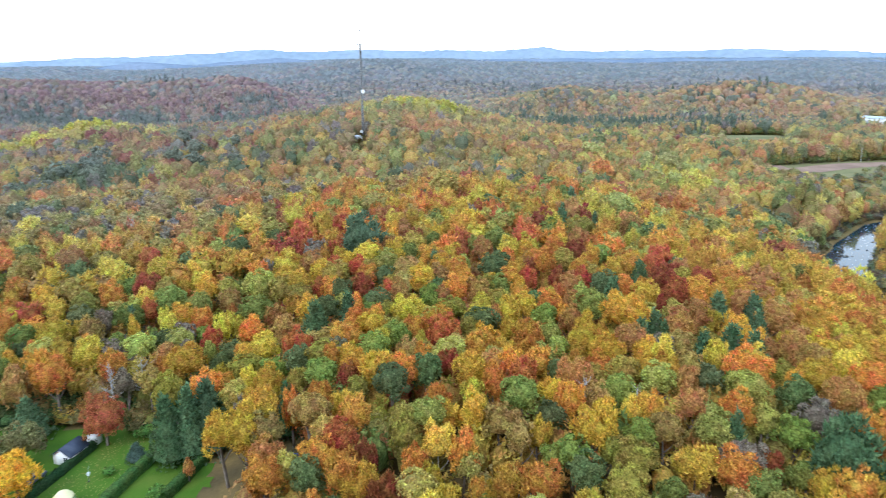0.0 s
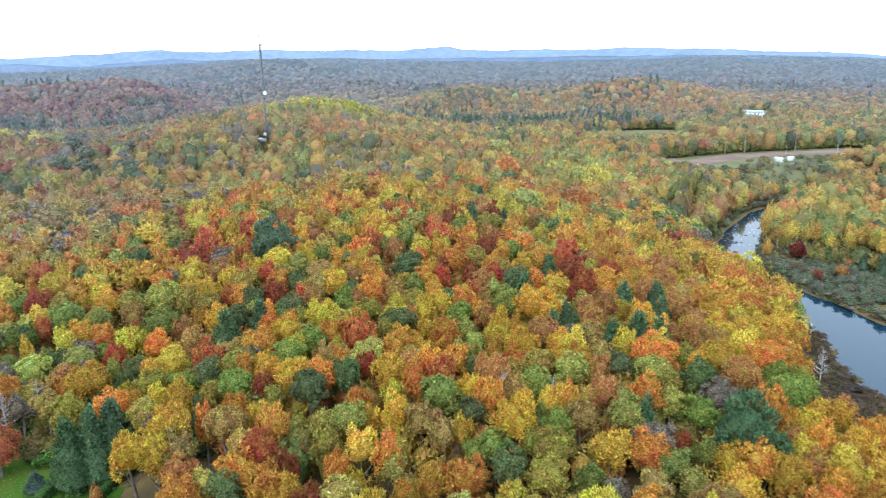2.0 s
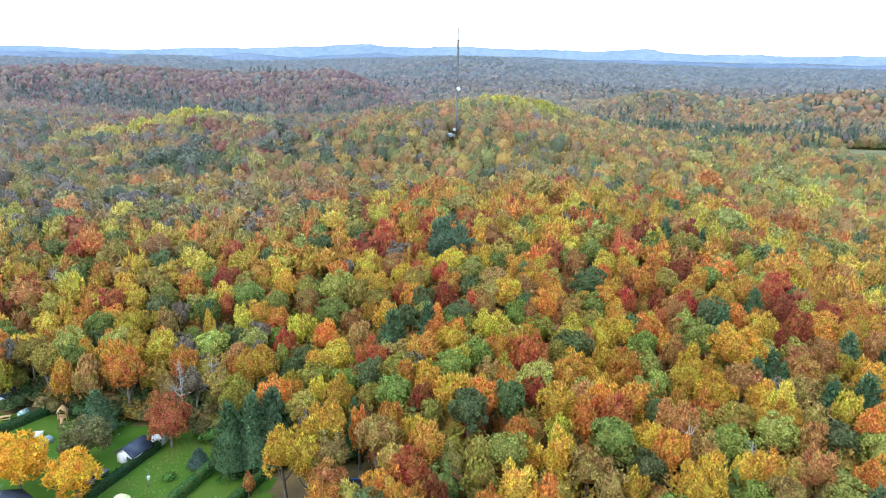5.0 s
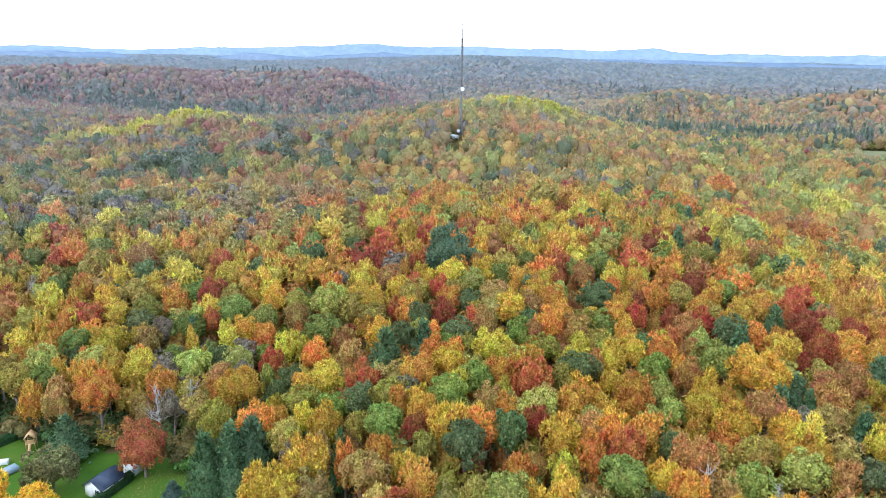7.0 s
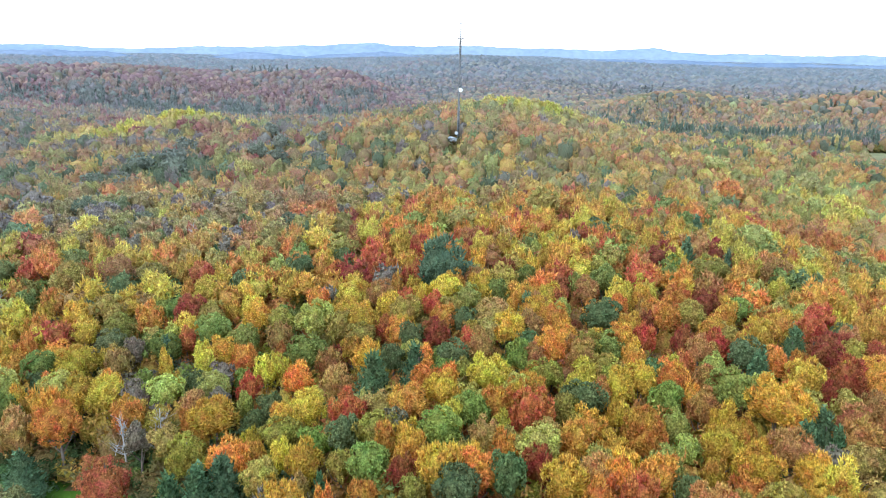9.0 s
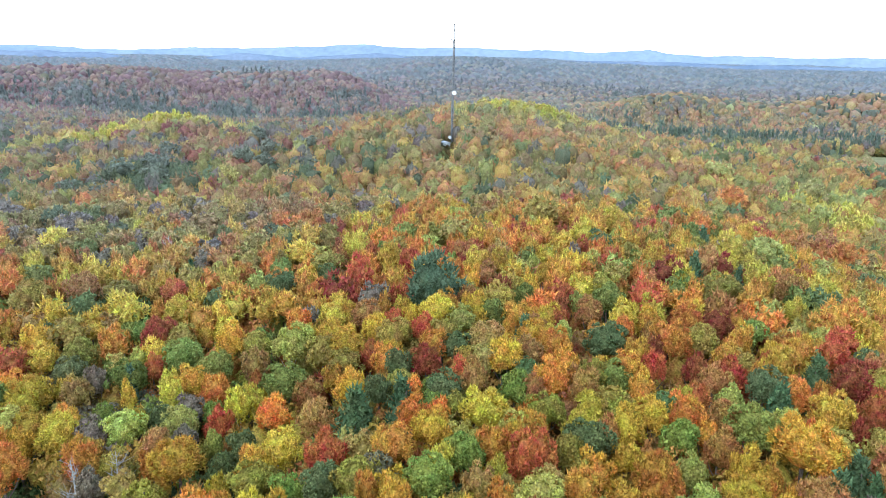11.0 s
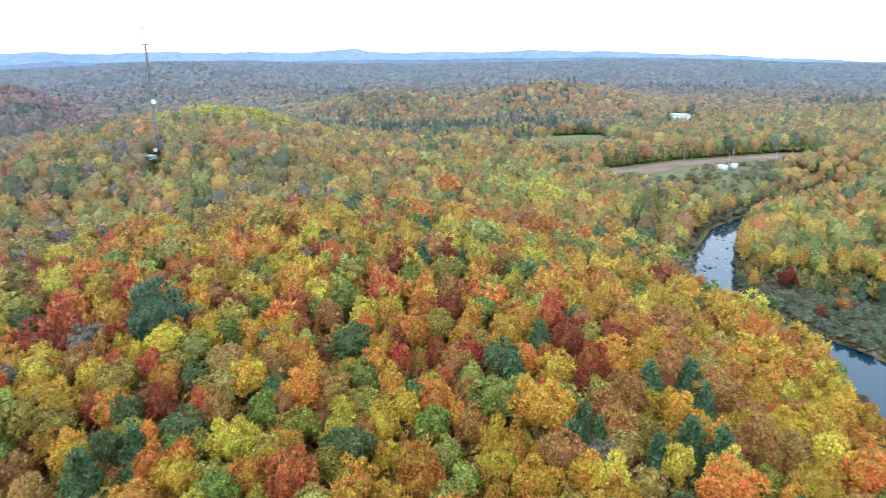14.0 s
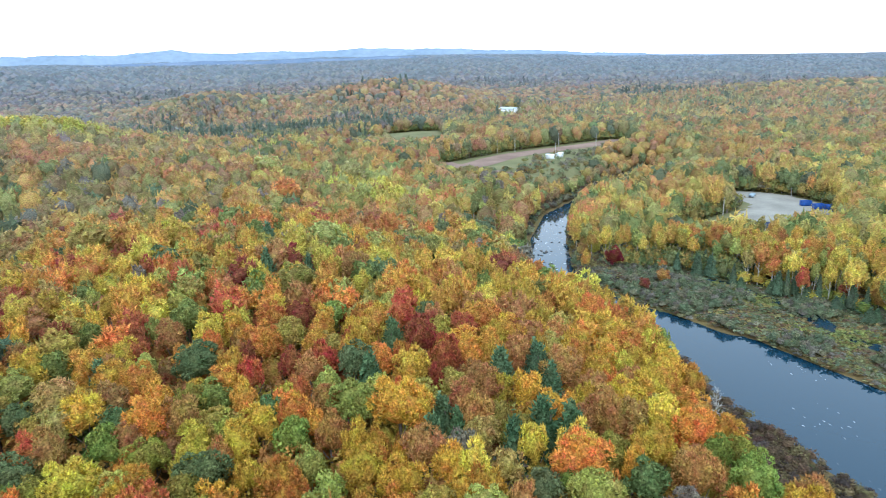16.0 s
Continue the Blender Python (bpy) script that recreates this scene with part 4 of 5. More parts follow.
# ---- land covers ----
def smooth_ring(corners, steps=6):
    c, out = np.array(corners, float), []
    for i in range(len(c)):
        p0, p1, p2, p3 = c[i - 1], c[i], c[(i + 1) % len(c)], c[(i + 2) % len(c)]
        for t in np.arange(steps) / steps:
            out.append(0.5 * (2 * p1 + (p2 - p0) * t + (2 * p0 - 5 * p1 + 4 * p2 - p3) * t * t + (3 * p1 - p0 - 3 * p2 + p3) * t**3))
    return np.array(out)


def cover(name, corners, mat, lift, label, category, cell=2.0, rounded=True):
    """A patch of ground cover laid over the land, with an uneven rim."""
    ring = smooth_ring(corners) if rounded else np.array(corners, float)
    lo, hi = ring.min(0) - cell, ring.max(0) + cell
    xs, ys = np.arange(lo[0], hi[0], cell), np.arange(lo[1], hi[1], cell)
    gx, gy = np.meshgrid(xs, ys)
    keep = inside(gx + cell / 2, gy + cell / 2, ring)[:-1, :-1]
    w = len(xs)
    i = (np.arange(len(ys) - 1)[:, None] * w + np.arange(w - 1)[None])[keep]
    f = np.concatenate([np.stack([i, i + 1, i + w + 1], 1), np.stack([i, i + w + 1, i + w], 1)])
    wob = np.random.default_rng(5).uniform(-0.3, 0.3, (2, *gx.shape)) * cell
    px, py = gx + wob[0], gy + wob[1]
    v = np.stack([px, py, ground(px, py) + lift], -1).reshape(-1, 3)
    used, f = np.unique(f, return_inverse=True)
    return tagged(new(name, mesh_of(name, v[used], f.reshape(-1, 3), mat, True)), label, category, kind="structure")


def track(name, line, mat, lift, label):
    p = np.array(line, float)
    fine = np.linspace(0, len(p) - 1, len(p) * 8)
    p = np.stack([np.interp(fine, np.arange(len(p)), p[:, i]) for i in range(3)], 1)
    for _ in range(6):
        p[1:-1] = (p[:-2] + p[1:-1] * 2 + p[2:]) / 4
    way = unit(np.gradient(p[:, :2], axis=0))
    side = np.stack([-way[:, 1], way[:, 0]], 1) * p[:, 2:]
    cross = [p[:, :2] + side * s for s in (-1, -0.5, 0, 0.5, 1)]
    v = np.concatenate([np.c_[c, ground(c[:, 0], c[:, 1]) + lift] for c in cross])
    k, i, f = len(p), np.arange(len(p) - 1), []
    for r in range(4):
        f += [np.stack([i, i + k, i + k + 1], 1) + r * k, np.stack([i, i + k + 1, i + 1], 1) + r * k]
    return tagged(new(name, mesh_of(name, v, np.concatenate(f), mat, True)), label, "road", kind="structure")


cover("lawn", ((-128, 75), (-44, 75), (-40, 104), (-43, 113), (-50, 119), (-62, 121), (-80, 123), (-128, 121)), LAWN, 0.1, "mown green lawns behind the houses", "lawn", 1.5, False)
cover("marsh", ((150, 232), (140, 206), (145, 186), (150, 165), (151, 140), (152, 100), (155, 60), (215, 60), (215, 150), (192, 160), (188, 200), (180, 216), (176, 240), (162, 246)), BOG, 0.08,
      "boggy marsh with ochre grass between river and woods", "marsh")
cover("river_shore", ((126, 178), (121, 160), (117, 146), (110, 134), (110, 120), (106, 105), (103, 85), (78, 85), (82, 105), (90, 120), (98, 138), (108, 152), (117, 172)), BOG, 0.1,
      "brown shrubby river shore below the woods", "shore")
cover("gravel_lot", ((229, 228), (236, 218), (255, 224), (270, 217), (287, 227), (291, 239), (294, 252), (292, 263), (284, 275), (268, 264), (265, 251), (240, 240)), GRAVEL, 0.16, "pale grey gravel parking lot", "gravel lot")
cover("verge", ((206, 190), (202, 228), (212, 256), (228, 262), (264, 274), (286, 284), (300, 268), (299, 222), (246, 184)), MEADOW, 0.08, "rough grass verge round the gravel lot", "grass")
cover("meadow", ((181, 402), (181, 370), (198, 338), (228, 334), (255, 348), (280, 368), (302, 384), (344, 400), (384, 430), (344, 450), (292, 446), (254, 442), (222, 432), (196, 424)), MEADOW, 0.08, "rough green grass inside the turning loop", "grass", 3.0)
cover("field", ((200, 494), (244, 494), (275, 543), (300, 600), (293, 634), (230, 634), (216, 560)), MEADOW, 0.1, "pale grassy clearing in the woods", "grass", 3.0)
track("gravel_drive", ((214, 262, 1.8), (221, 254, 2), (229, 246, 2.2), (232, 236, 2.8), (238, 226, 4)), GRAVEL, 0.2, "narrow gravel drive to the lot")
track("dirt_road", ((226, 520, 2.5), (218, 490, 2.5), (208, 446, 3), (201, 414, 4), (206, 388, 3.5), (213, 366, 2.2), (216, 352, 1.6)), DIRT, 0.18, "reddish dirt road through the woods")
track("dirt_loop", ((196, 403, 6), (212, 402, 9), (230, 412, 9), (250, 421, 8), (280, 424, 7.5), (320, 427, 8), (372, 438, 5)), DIRT, 0.24, "wide reddish dirt turning road")
tagged(ribbon("stream", ((172, 204, 0.7), (180, 190, 1.0), (177, 179, 1.2), (177, 168, 1.8), (173, 157, 3.0), (168, 147, 2.4), (169, 136, 2.0), (180, 120, 2.4), (205, 95, 3)), 0.0, -4.06, WATER),
       "narrow dark stream winding through the marsh", "stream", kind="structure")

# ---- low growth on marsh, shore and lawn ----
SHRUB = [far_crown(300 + i, (5, 6), 40, 0.3, 0.85, 0.25, -0.35, 0.7) for i in range(4)]


TUFT = [sprays(np.random.default_rng(310 + i), np.random.default_rng(320 + i).normal(0, 0.55, (7, 3)) * (1, 1, 0.2) + (0, 0, 0.6), np.random.default_rng(330 + i).normal(0, 1, (7, 3)) * (1, 1, 0.5) + (0, 0, 0.3), 0.75) for i in range(4)]


def low_growth(name, x, y, tints, radius, height, label, rng, forms=SHRUB):
    """Many shrubs or tufts in one mesh."""
    vs, fs, cs, at = [], [], [], 0
    z, pick = ground(x, y), rng.integers(0, 4, len(x))
    for s, (v, f) in enumerate(forms):
        rows = np.flatnonzero(pick == s)
        if not len(rows):
            continue
        size = rng.uniform(0.5, 1.3, (len(rows), 1))
        a = rng.uniform(0, math.tau, (len(rows), 1))
        pv = np.stack([x[rows, None] + (v[:, 0] * np.cos(a) - v[:, 1] * np.sin(a)) * radius * size, y[rows, None] + (v[:, 0] * np.sin(a) + v[:, 1] * np.cos(a)) * radius * size,
                       z[rows, None] + v[:, 2] * height * size * 0.55 - 0.05], -1)
        vs.append(pv.reshape(-1, 3))
        fs.append((f[None] + at + np.arange(len(rows))[:, None, None] * len(v)).reshape(-1, 3))
        tint = np.array(tints)[rng.integers(0, len(tints), len(rows))] * rng.uniform(0.75, 1.25, (len(rows), 1))
        cs.append(np.repeat(tint, len(v), 0))
        at += len(rows) * len(v)
    me = mesh_of(name, np.concatenate(vs), np.concatenate(fs), WOODS)
    c = np.concatenate(cs)
    me.attributes.new("tint", "FLOAT_COLOR", "POINT").data.foreach_set("color", np.c_[c, np.ones(len(c))].astype(np.float32).ravel())
    return tagged(new(name, me), label, "shrubs", kind="stuff")


def strewn(rng, count, box, test):
    x, y = rng.uniform(box[0], box[2], count), rng.uniform(box[1], box[3], count)
    keep = test(x, y)
    return x[keep], y[keep]


def marsh_bush(x, y):
    g = river_gap(x, y)
    return (x > np.interp(y, RX[::-1, 1], RX[::-1, 0])) & (g > 0.8) & (g < 44) & (((y > 178) & (g < 30)) | (np.sin(x / 5.3 + y / 9) + np.sin(y / 4.1 - x / 7) > 0.55))


rng = np.random.default_rng(21)
SAGE = ((0.2, 0.24, 0.12), (0.25, 0.27, 0.14), (0.17, 0.21, 0.115), (0.28, 0.25, 0.15), (0.24, 0.21, 0.16))
OCHRE = ((0.34, 0.24, 0.08), (0.29, 0.2, 0.07), (0.23, 0.15, 0.06), (0.3, 0.27, 0.085))
RUSSET = ((0.16, 0.1, 0.06), (0.2, 0.13, 0.07), (0.13, 0.1, 0.08), (0.22, 0.17, 0.07))
low_growth("marsh_shrubs", *strewn(rng, 5200, (128, 90, 205, 246), marsh_bush), SAGE, 1.25, 2.1, "grey-green willow shrubs crowding the marsh", rng)
low_growth("marsh_grass", *strewn(rng, 9500, (128, 80, 212, 240), lambda x, y: (x > np.interp(y, RX[::-1, 1], RX[::-1, 0])) & (river_gap(x, y) > 0.3) & (river_gap(x, y) < 56) & (np.abs(x - np.interp(y, (95, 120, 136, 147, 157, 168, 179, 190, 204), (205, 180, 169, 168, 173, 177, 177, 180, 172))) > 3.2)), OCHRE + SAGE + ((0.2, 0.12, 0.07), (0.27, 0.25, 0.1)), 1.1, 0.8,
           "ochre and brown tussock grass on the marsh", rng, TUFT)
low_growth("sedge", *strewn(rng, 2600, (150, 140, 200, 200), lambda x, y: (x > np.interp(y, (140, 200), (158, 163))) & (x < np.interp(y, (140, 200), (176, 178))) & (river_gap(x, y) > 14) & (np.sin(x / 6 + y / 8) > -0.3)), ((0.3, 0.31, 0.075), (0.26, 0.28, 0.08), (0.36, 0.3, 0.08)), 1.0, 0.9,
           "yellow-green sedge on the marsh beside the stream", rng, TUFT)
low_growth("shore_shrubs", *strewn(rng, 3400, (76, 80, 128, 180), lambda x, y: (x < np.interp(y, RX[::-1, 1], RX[::-1, 0])) & (river_gap(x, y) > 0.6) & (river_gap(x, y) < 25 - 14 * step(y, 110, 160))), RUSSET, 1.3, 1.6,
           "brown leafless shrubs along the river shore", rng)
pick = rng.uniform(0, 6.4, 1150)
mid = np.stack([np.interp(pick, np.arange(len(RX)), RX[:, i]) for i in range(3)], 1)
ahead = np.stack([np.interp(pick + 0.05, np.arange(len(RX)), RX[:, i]) for i in range(2)], 1) - mid[:, :2]
ahead = unit(ahead)
reach = (mid[:, 2] + rng.uniform(0.6, 11, len(pick)) ** 1.0) * rng.choice((-1, 1), len(pick))
bx, by = mid[:, 0] - ahead[:, 1] * reach, mid[:, 1] + ahead[:, 0] * reach
keep = river_gap(bx, by) > 0.4
bx, by = bx[keep], by[keep]
low_growth("bank_shrubs", bx, by, SAGE + RUSSET + ((0.34, 0.24, 0.07), (0.3, 0.26, 0.09)), 1.7, 2.8, "dense shrubs along the upper river bank", rng)
wx, wy = strewn(rng, 900, (180, 335, 345, 440), lambda x, y: inside(x, y, LOOP) & (y < 392 + 0.2 * (x - 200)) & (np.hypot(x - 222, y - 394) > 16) & (np.hypot(x - 267, y - 394) > 11))
vx, vy = strewn(rng, 420, (200, 178, 308, 264), lambda x, y: inside(x, y, LOT_FRONT) & (y < 214 + 0.05 * (x - 220)))
ex, ey = strewn(rng, 1500, (250, 205, 330, 310), lambda x, y: ~inside(x, y, LOT) & inside(x - 5, y - 7, LOT) | ~inside(x, y, LOT) & inside(x - 9, y - 3, LOT))
low_growth("lot_edge_brush", ex, ey, SAGE + OCHRE + ((0.4, 0.32, 0.06), (0.3, 0.3, 0.07)), 2.2, 5.0, "dense young growth at the edge of the lot", rng)
low_growth("verge_brush", vx, vy, SAGE + OCHRE, 1.7, 2.6, "rough brush in front of the gravel lot", rng)
hx, hy = strewn(rng, 260, (-53, 332, -36, 403), lambda x, y: np.hypot(x + 47.5, y - 394) > 4.5)
rx, ry = strewn(rng, 60000, (150, 190, 420, 660), lambda x, y: ~open_land(x, y) & faces_open(x, y, 5.0) & (np.hypot(x, y - 40) > 200) & (river_gap(x, y) > 12))
low_growth("edge_brush", rx[:1100], ry[:1100], ((0.2, 0.25, 0.08), (0.3, 0.29, 0.08), (0.42, 0.31, 0.07), (0.26, 0.28, 0.1)), 2.2, 6.0, "leafy green and yellow growth along the edges of clearings", rng)
low_growth("hut_brush", hx, hy, OCHRE + ((0.24, 0.25, 0.08), (0.4, 0.3, 0.1)), 1.6, 2.6, "low brush in the strip opened along the camera's view of the hut", rng)
low_growth("loop_brush", wx, wy, SAGE + OCHRE, 1.6, 2.6, "rough brush on the grass by the turning loop", rng)


def flecks(name, x, y, z, size, mat, label, category, rng, long=3.0):
    """Small irregular flat-topped lumps, turned along the flow."""
    pieces = []
    for px, py in zip(x, y):
        a, s = 1.45 + rng.normal(0, 0.35), size * rng.uniform(0.4, 1.4)
        v = ICO_V * rng.uniform(0.6, 1.3, (12, 1)) * (s * long, s, 0.25 * s if long > 1.5 else s * 0.8)
        v = np.stack([v[:, 0] * math.cos(a) - v[:, 1] * math.sin(a), v[:, 0] * math.sin(a) + v[:, 1] * math.cos(a), v[:, 2]], 1)
        pieces.append((v + (px, py, z), ICO_F))
    return tagged(new(name, mesh_of(name, *joined(pieces), mat)), label, category, kind="stuff")


fx, fy = strewn(rng, 520, (108, 70, 152, 150), lambda x, y: (river_gap(x, y) < -3) & (np.sin(x / 4 + y / 9) + np.sin(y / 5.5 - x / 6) > 0.6))
flecks("foam_streaks", fx, fy, RIVER_LEVEL, 0.045, FOAM, "thin white foam streaks on the current", "foam", rng, 9.0)
fx, fy = strewn(rng, 700, (136, 230, 205, 315), lambda x, y: river_gap(x, y) < -2)
flecks("rapids_foam", fx, fy, RIVER_LEVEL - 0.02, 0.16, FOAM, "broken white water at the shallow bend", "foam", rng, 3.0)
fx, fy = strewn(rng, 420, (136, 238, 205, 318), lambda x, y: (river_gap(x, y) < -0.5) & (np.sin(x / 3 + y / 4) > -0.2))
flecks("river_rocks", fx, fy, RIVER_LEVEL - 0.1, 0.62, ROCK, "dark wet rocks breaking the shallow river", "rocks", rng, 1.3)

# ---- trees of marsh, bank and garden ----
rng = np.random.default_rng(33)
tree("orange", 162, 203, 2.3, 4.6, rng, bare=0.1, label="small orange bush-like maple alone on the marsh")
tree("maroon", 151, 200, 2.0, 4.2, rng, bare=0.1, label="small dark red shrub maple on the marsh")
tree("red", 158, 222, 3.0, 7.5, rng, bare=0.15, label="deep red maple at the marsh edge", tint=(0.26, 0.05, 0.035))
tree("gold", 149, 226, 1.8, 8.5, rng, bare=0.12, label="narrow golden tree at the marsh edge")
tree("red", 183, 169, 2.0, 9.5, rng, bare=0.35, label="salmon red maple with a pale trunk by the stream", pale=True, tint=(0.5, 0.13, 0.06))
tree("red", 191, 160, 2.2, 8.0, rng, bare=0.3, label="salmon red maple with a pale trunk by the stream", pale=True, tint=(0.45, 0.13, 0.07))
tree("rose", 205, 158, 2.6, 9.0, rng, bare=0.3)
# tall slender trees with bare lower trunks between marsh and lot
for i in range(84):
    f = rng.uniform(0, 1)
    x, y = 176 + 26 * f + rng.uniform(0, 11), 232 - 82 * f + rng.uniform(-4, 8)
    if river_gap(np.array([x]), np.array([y]))[0] < 36 or inside(np.array([x]), np.array([y]), LOT)[0]:
        continue
    kind = ("yellow", "gold", "amber", "gold", "lime", "orange")[rng.integers(6)]
    tree(kind, x, y, rng.uniform(1.9, 2.9), rng.uniform(11.5, 15), rng, True, True, bare=0.42, label="tall slender autumn birch with a bare white trunk")
for i in range(34):
    f = rng.uniform(0, 1)
    x, y = 180 + 26 * f + rng.uniform(-2, 10), 214 - 62 * f + rng.uniform(-3, 6)
    if river_gap(np.array([x]), np.array([y]))[0] > 36:
        tree("pine", x, y, rng.uniform(1.3, 2.0), rng.uniform(6, 9.5), rng, spruce=True, label="young dark green spruce below the birches")
for i in range(42):
    x, y = rng.uniform(222, 264), rng.uniform(0, 16)
    y += 251 + (x - 224) * 0.42
    tree(("lime", "straw")[i % 2], x, y, rng.uniform(1.3, 1.9), rng.uniform(7, 9.5), rng, True, True, bare=0.4, label="slim pale aspen beside the gravel drive")
for i in range(26):
    y, x = rng.uniform(146, 214), 150.0
    while river_gap(np.array([x]), np.array([y]))[0] < 32 and x < 220:
        x += 1.0
    x += rng.uniform(-1, 7)
    tree("pine", x, y, rng.uniform(1.0, 1.8), rng.uniform(3.5, 9), rng, spruce=True, label="young dark green spruce at the marsh edge")
# bright stands on the hill
for cx, cy, sx, sy, count, words in ((-14, 492, 26, 16, 46, "bright yellow aspen crowning the hill"), (-242, 410, 8, 16, 26, "bright yellow aspen in a row along the rise"),
                                     (-222, 440, 12, 6, 18, "bright yellow aspen in a row along the rise"), (114, 340, 13, 30, 34, "tall yellow-green aspen on the slope above the river")):
    for i in range(count):
        x, y = cx + rng.normal(0, sx * 0.6), cy + rng.normal(0, sy * 0.6)
        tree("lime", x, y, rng.uniform(2.6, 3.9), rng.uniform(12, 15), rng, False, True, bare=0.2, label=words, tint=(0.60, 0.51, 0.12))
# tall pale aspens behind the lot
for i in range(44):
    x, y = rng.uniform(262, 330), rng.uniform(205, 300)
    if not inside(np.array([x]), np.array([y]), LOT)[0] and (x > 297 or y > 278) and x * 0.5 + y * 0.8 < 420:
        tree(("lime", "yellow", "lime", "green")[rng.integers(4)], x, y, rng.uniform(1.7, 2.6), rng.uniform(10, 14), rng, False, True, bare=0.3, label="slender pale yellow-green aspen behind the lot")
# trees between the birches and the lot, kept low for the camera's view of it
for i in range(110):
    x, y = rng.uniform(204, 262), rng.uniform(194, 246)
    away = (250 - x) * 0.55 + (236 - y) * 0.8
    if inside(np.array([x]), np.array([y]), LOT_FRONT)[0] and not inside(np.array([x]), np.array([y]), LOT)[0] and away > 14 and math.hypot(x - 226.5, y - 218) > 7.5:
        tree(("green", "lime", "olive", "gold", "deep", "yellow")[rng.integers(6)], x, y, rng.uniform(1.4, 2.4), min(3 + 0.13 * away, 9) * rng.uniform(0.8, 1.1), rng, False, bare=0.12, label="low tree on the verge beside the lot")
# pale slim trunks on the bank above the bend
for i in range(26):
    x, y = rng.uniform(128, 176), 0
    y = 262 + (x - 128) * 0.95 + rng.uniform(0, 22)
    if 6 < river_gap(np.array([x]), np.array([y]))[0] < 40:
        tree(("lime", "green", "grey", "olive")[rng.integers(4)], x, y, rng.uniform(2.0, 2.8), rng.uniform(13, 17), rng, True, True, bare=0.5, label="slim grey-green aspen with a bare white trunk")
for x, y, r, h, kind, words in ((-63.2, 115.8, 4.9, 13, "red", "large rust-red beech with a dense egg-shaped crown"), (-79.8, 99, 5.4, 11, "gold", "bright golden maple beside the garden"),
                                (-69.8, 98.6, 4.7, 9.2, "gold", "golden maple with a split crown beside the garden"), (-75.0, 109, 4.6, 9.5, "olive", "broad olive-brown tree in the garden")):
    tree(kind, x, y, r, h, rng, bare=0.0 if kind == "red" else 0.06, label=words, tint=(0.45, 0.15, 0.055) if kind == "red" else (0.2, 0.19, 0.07) if kind == "olive" else (0.95, 0.54, 0.025))
beech = [ob for ob in bpy.data.objects if ob.name.startswith("red_maple") and abs(ob.location.x + 63.2) < 0.1][0]
for ob in beech.children:
    if ob.name.startswith("crown"):
        ob.data = crown_of(*broadleaf(150, 60, 3200, 0.06, 1.0, 0.25, (8, 14, 16, 16, 12), 0.82))
        ob.scale, ob.location = (4.3, 4.3, 5.3), (0, 0, 0.2)
tree("pine", -78.5, 118, 3.2, 9, rng, spruce=True, label="broad dark green spruce behind the garden")
tree("pine", -55.3, 110.6, 1.6, 3.8, rng, spruce=True, label="small blue-green garden spruce", tint=(0.1, 0.15, 0.12))
tree("pine", -42.2, 114.5, 1.5, 6.5, rng, spruce=True, label="slim green garden cedar", tint=(0.12, 0.2, 0.07))
tree("rose", -43.6, 104, 1.0, 5.0, rng, bare=0.1, label="narrow rusty young tree by the hedge")
for x, y, r, h in ((-58.6, 106.3, 1.2, 1.7), (-57.2, 118.6, 1.9, 3.0), (-54.2, 118.4, 2.0, 3.2), (-50.6, 117.6, 1.9, 2.8), (-45.0, 113.8, 1.7, 3.0), (-47.5, 99.6, 1.6, 2.4)):
    bush = thing("garden_shrub", x, y, rng.uniform(0, 360), "leafy bright green garden shrub", "shrub", "garden shrubs")
    leafy = new("foliage", ROUND_FAR[rng.integers(5)])
    leafy.parent, leafy.scale, leafy.color = bush, (r, r, h / 2), (0.17, 0.3, 0.06, 1)
    part("stems", tube([(0, 0, -0.05), (0.05, 0, h * 0.5)], [0.08, 0.04]), BARK, bush)


def bare_tree(x, y, height, turn, label):
    top = tagged(new("bare_tree", BARE[int(turn) % 3]), label, "dead tree", "bare trees")
    top.matrix_world = pose(x, y, level(x, y), 0, 0, turn) @ Matrix.Diagonal((height * 0.9, height * 0.9, height, 1))


bare_tree(103.5, 132, 9.5, 40, "bleached dead tree on the river shore")
for x, y, h, turn in ((24, 108, 12, 13), (33, 107, 11, 80), (-66, 126, 12, 140), (-61, 129, 12, 200), (-120, 165, 12, 260), (-96, 210, 13, 20), (-112, 232, 13, 75)):
    bare_tree(x, y, h, turn, "leafless grey tree standing among autumn colours")

# ---- the garden ----


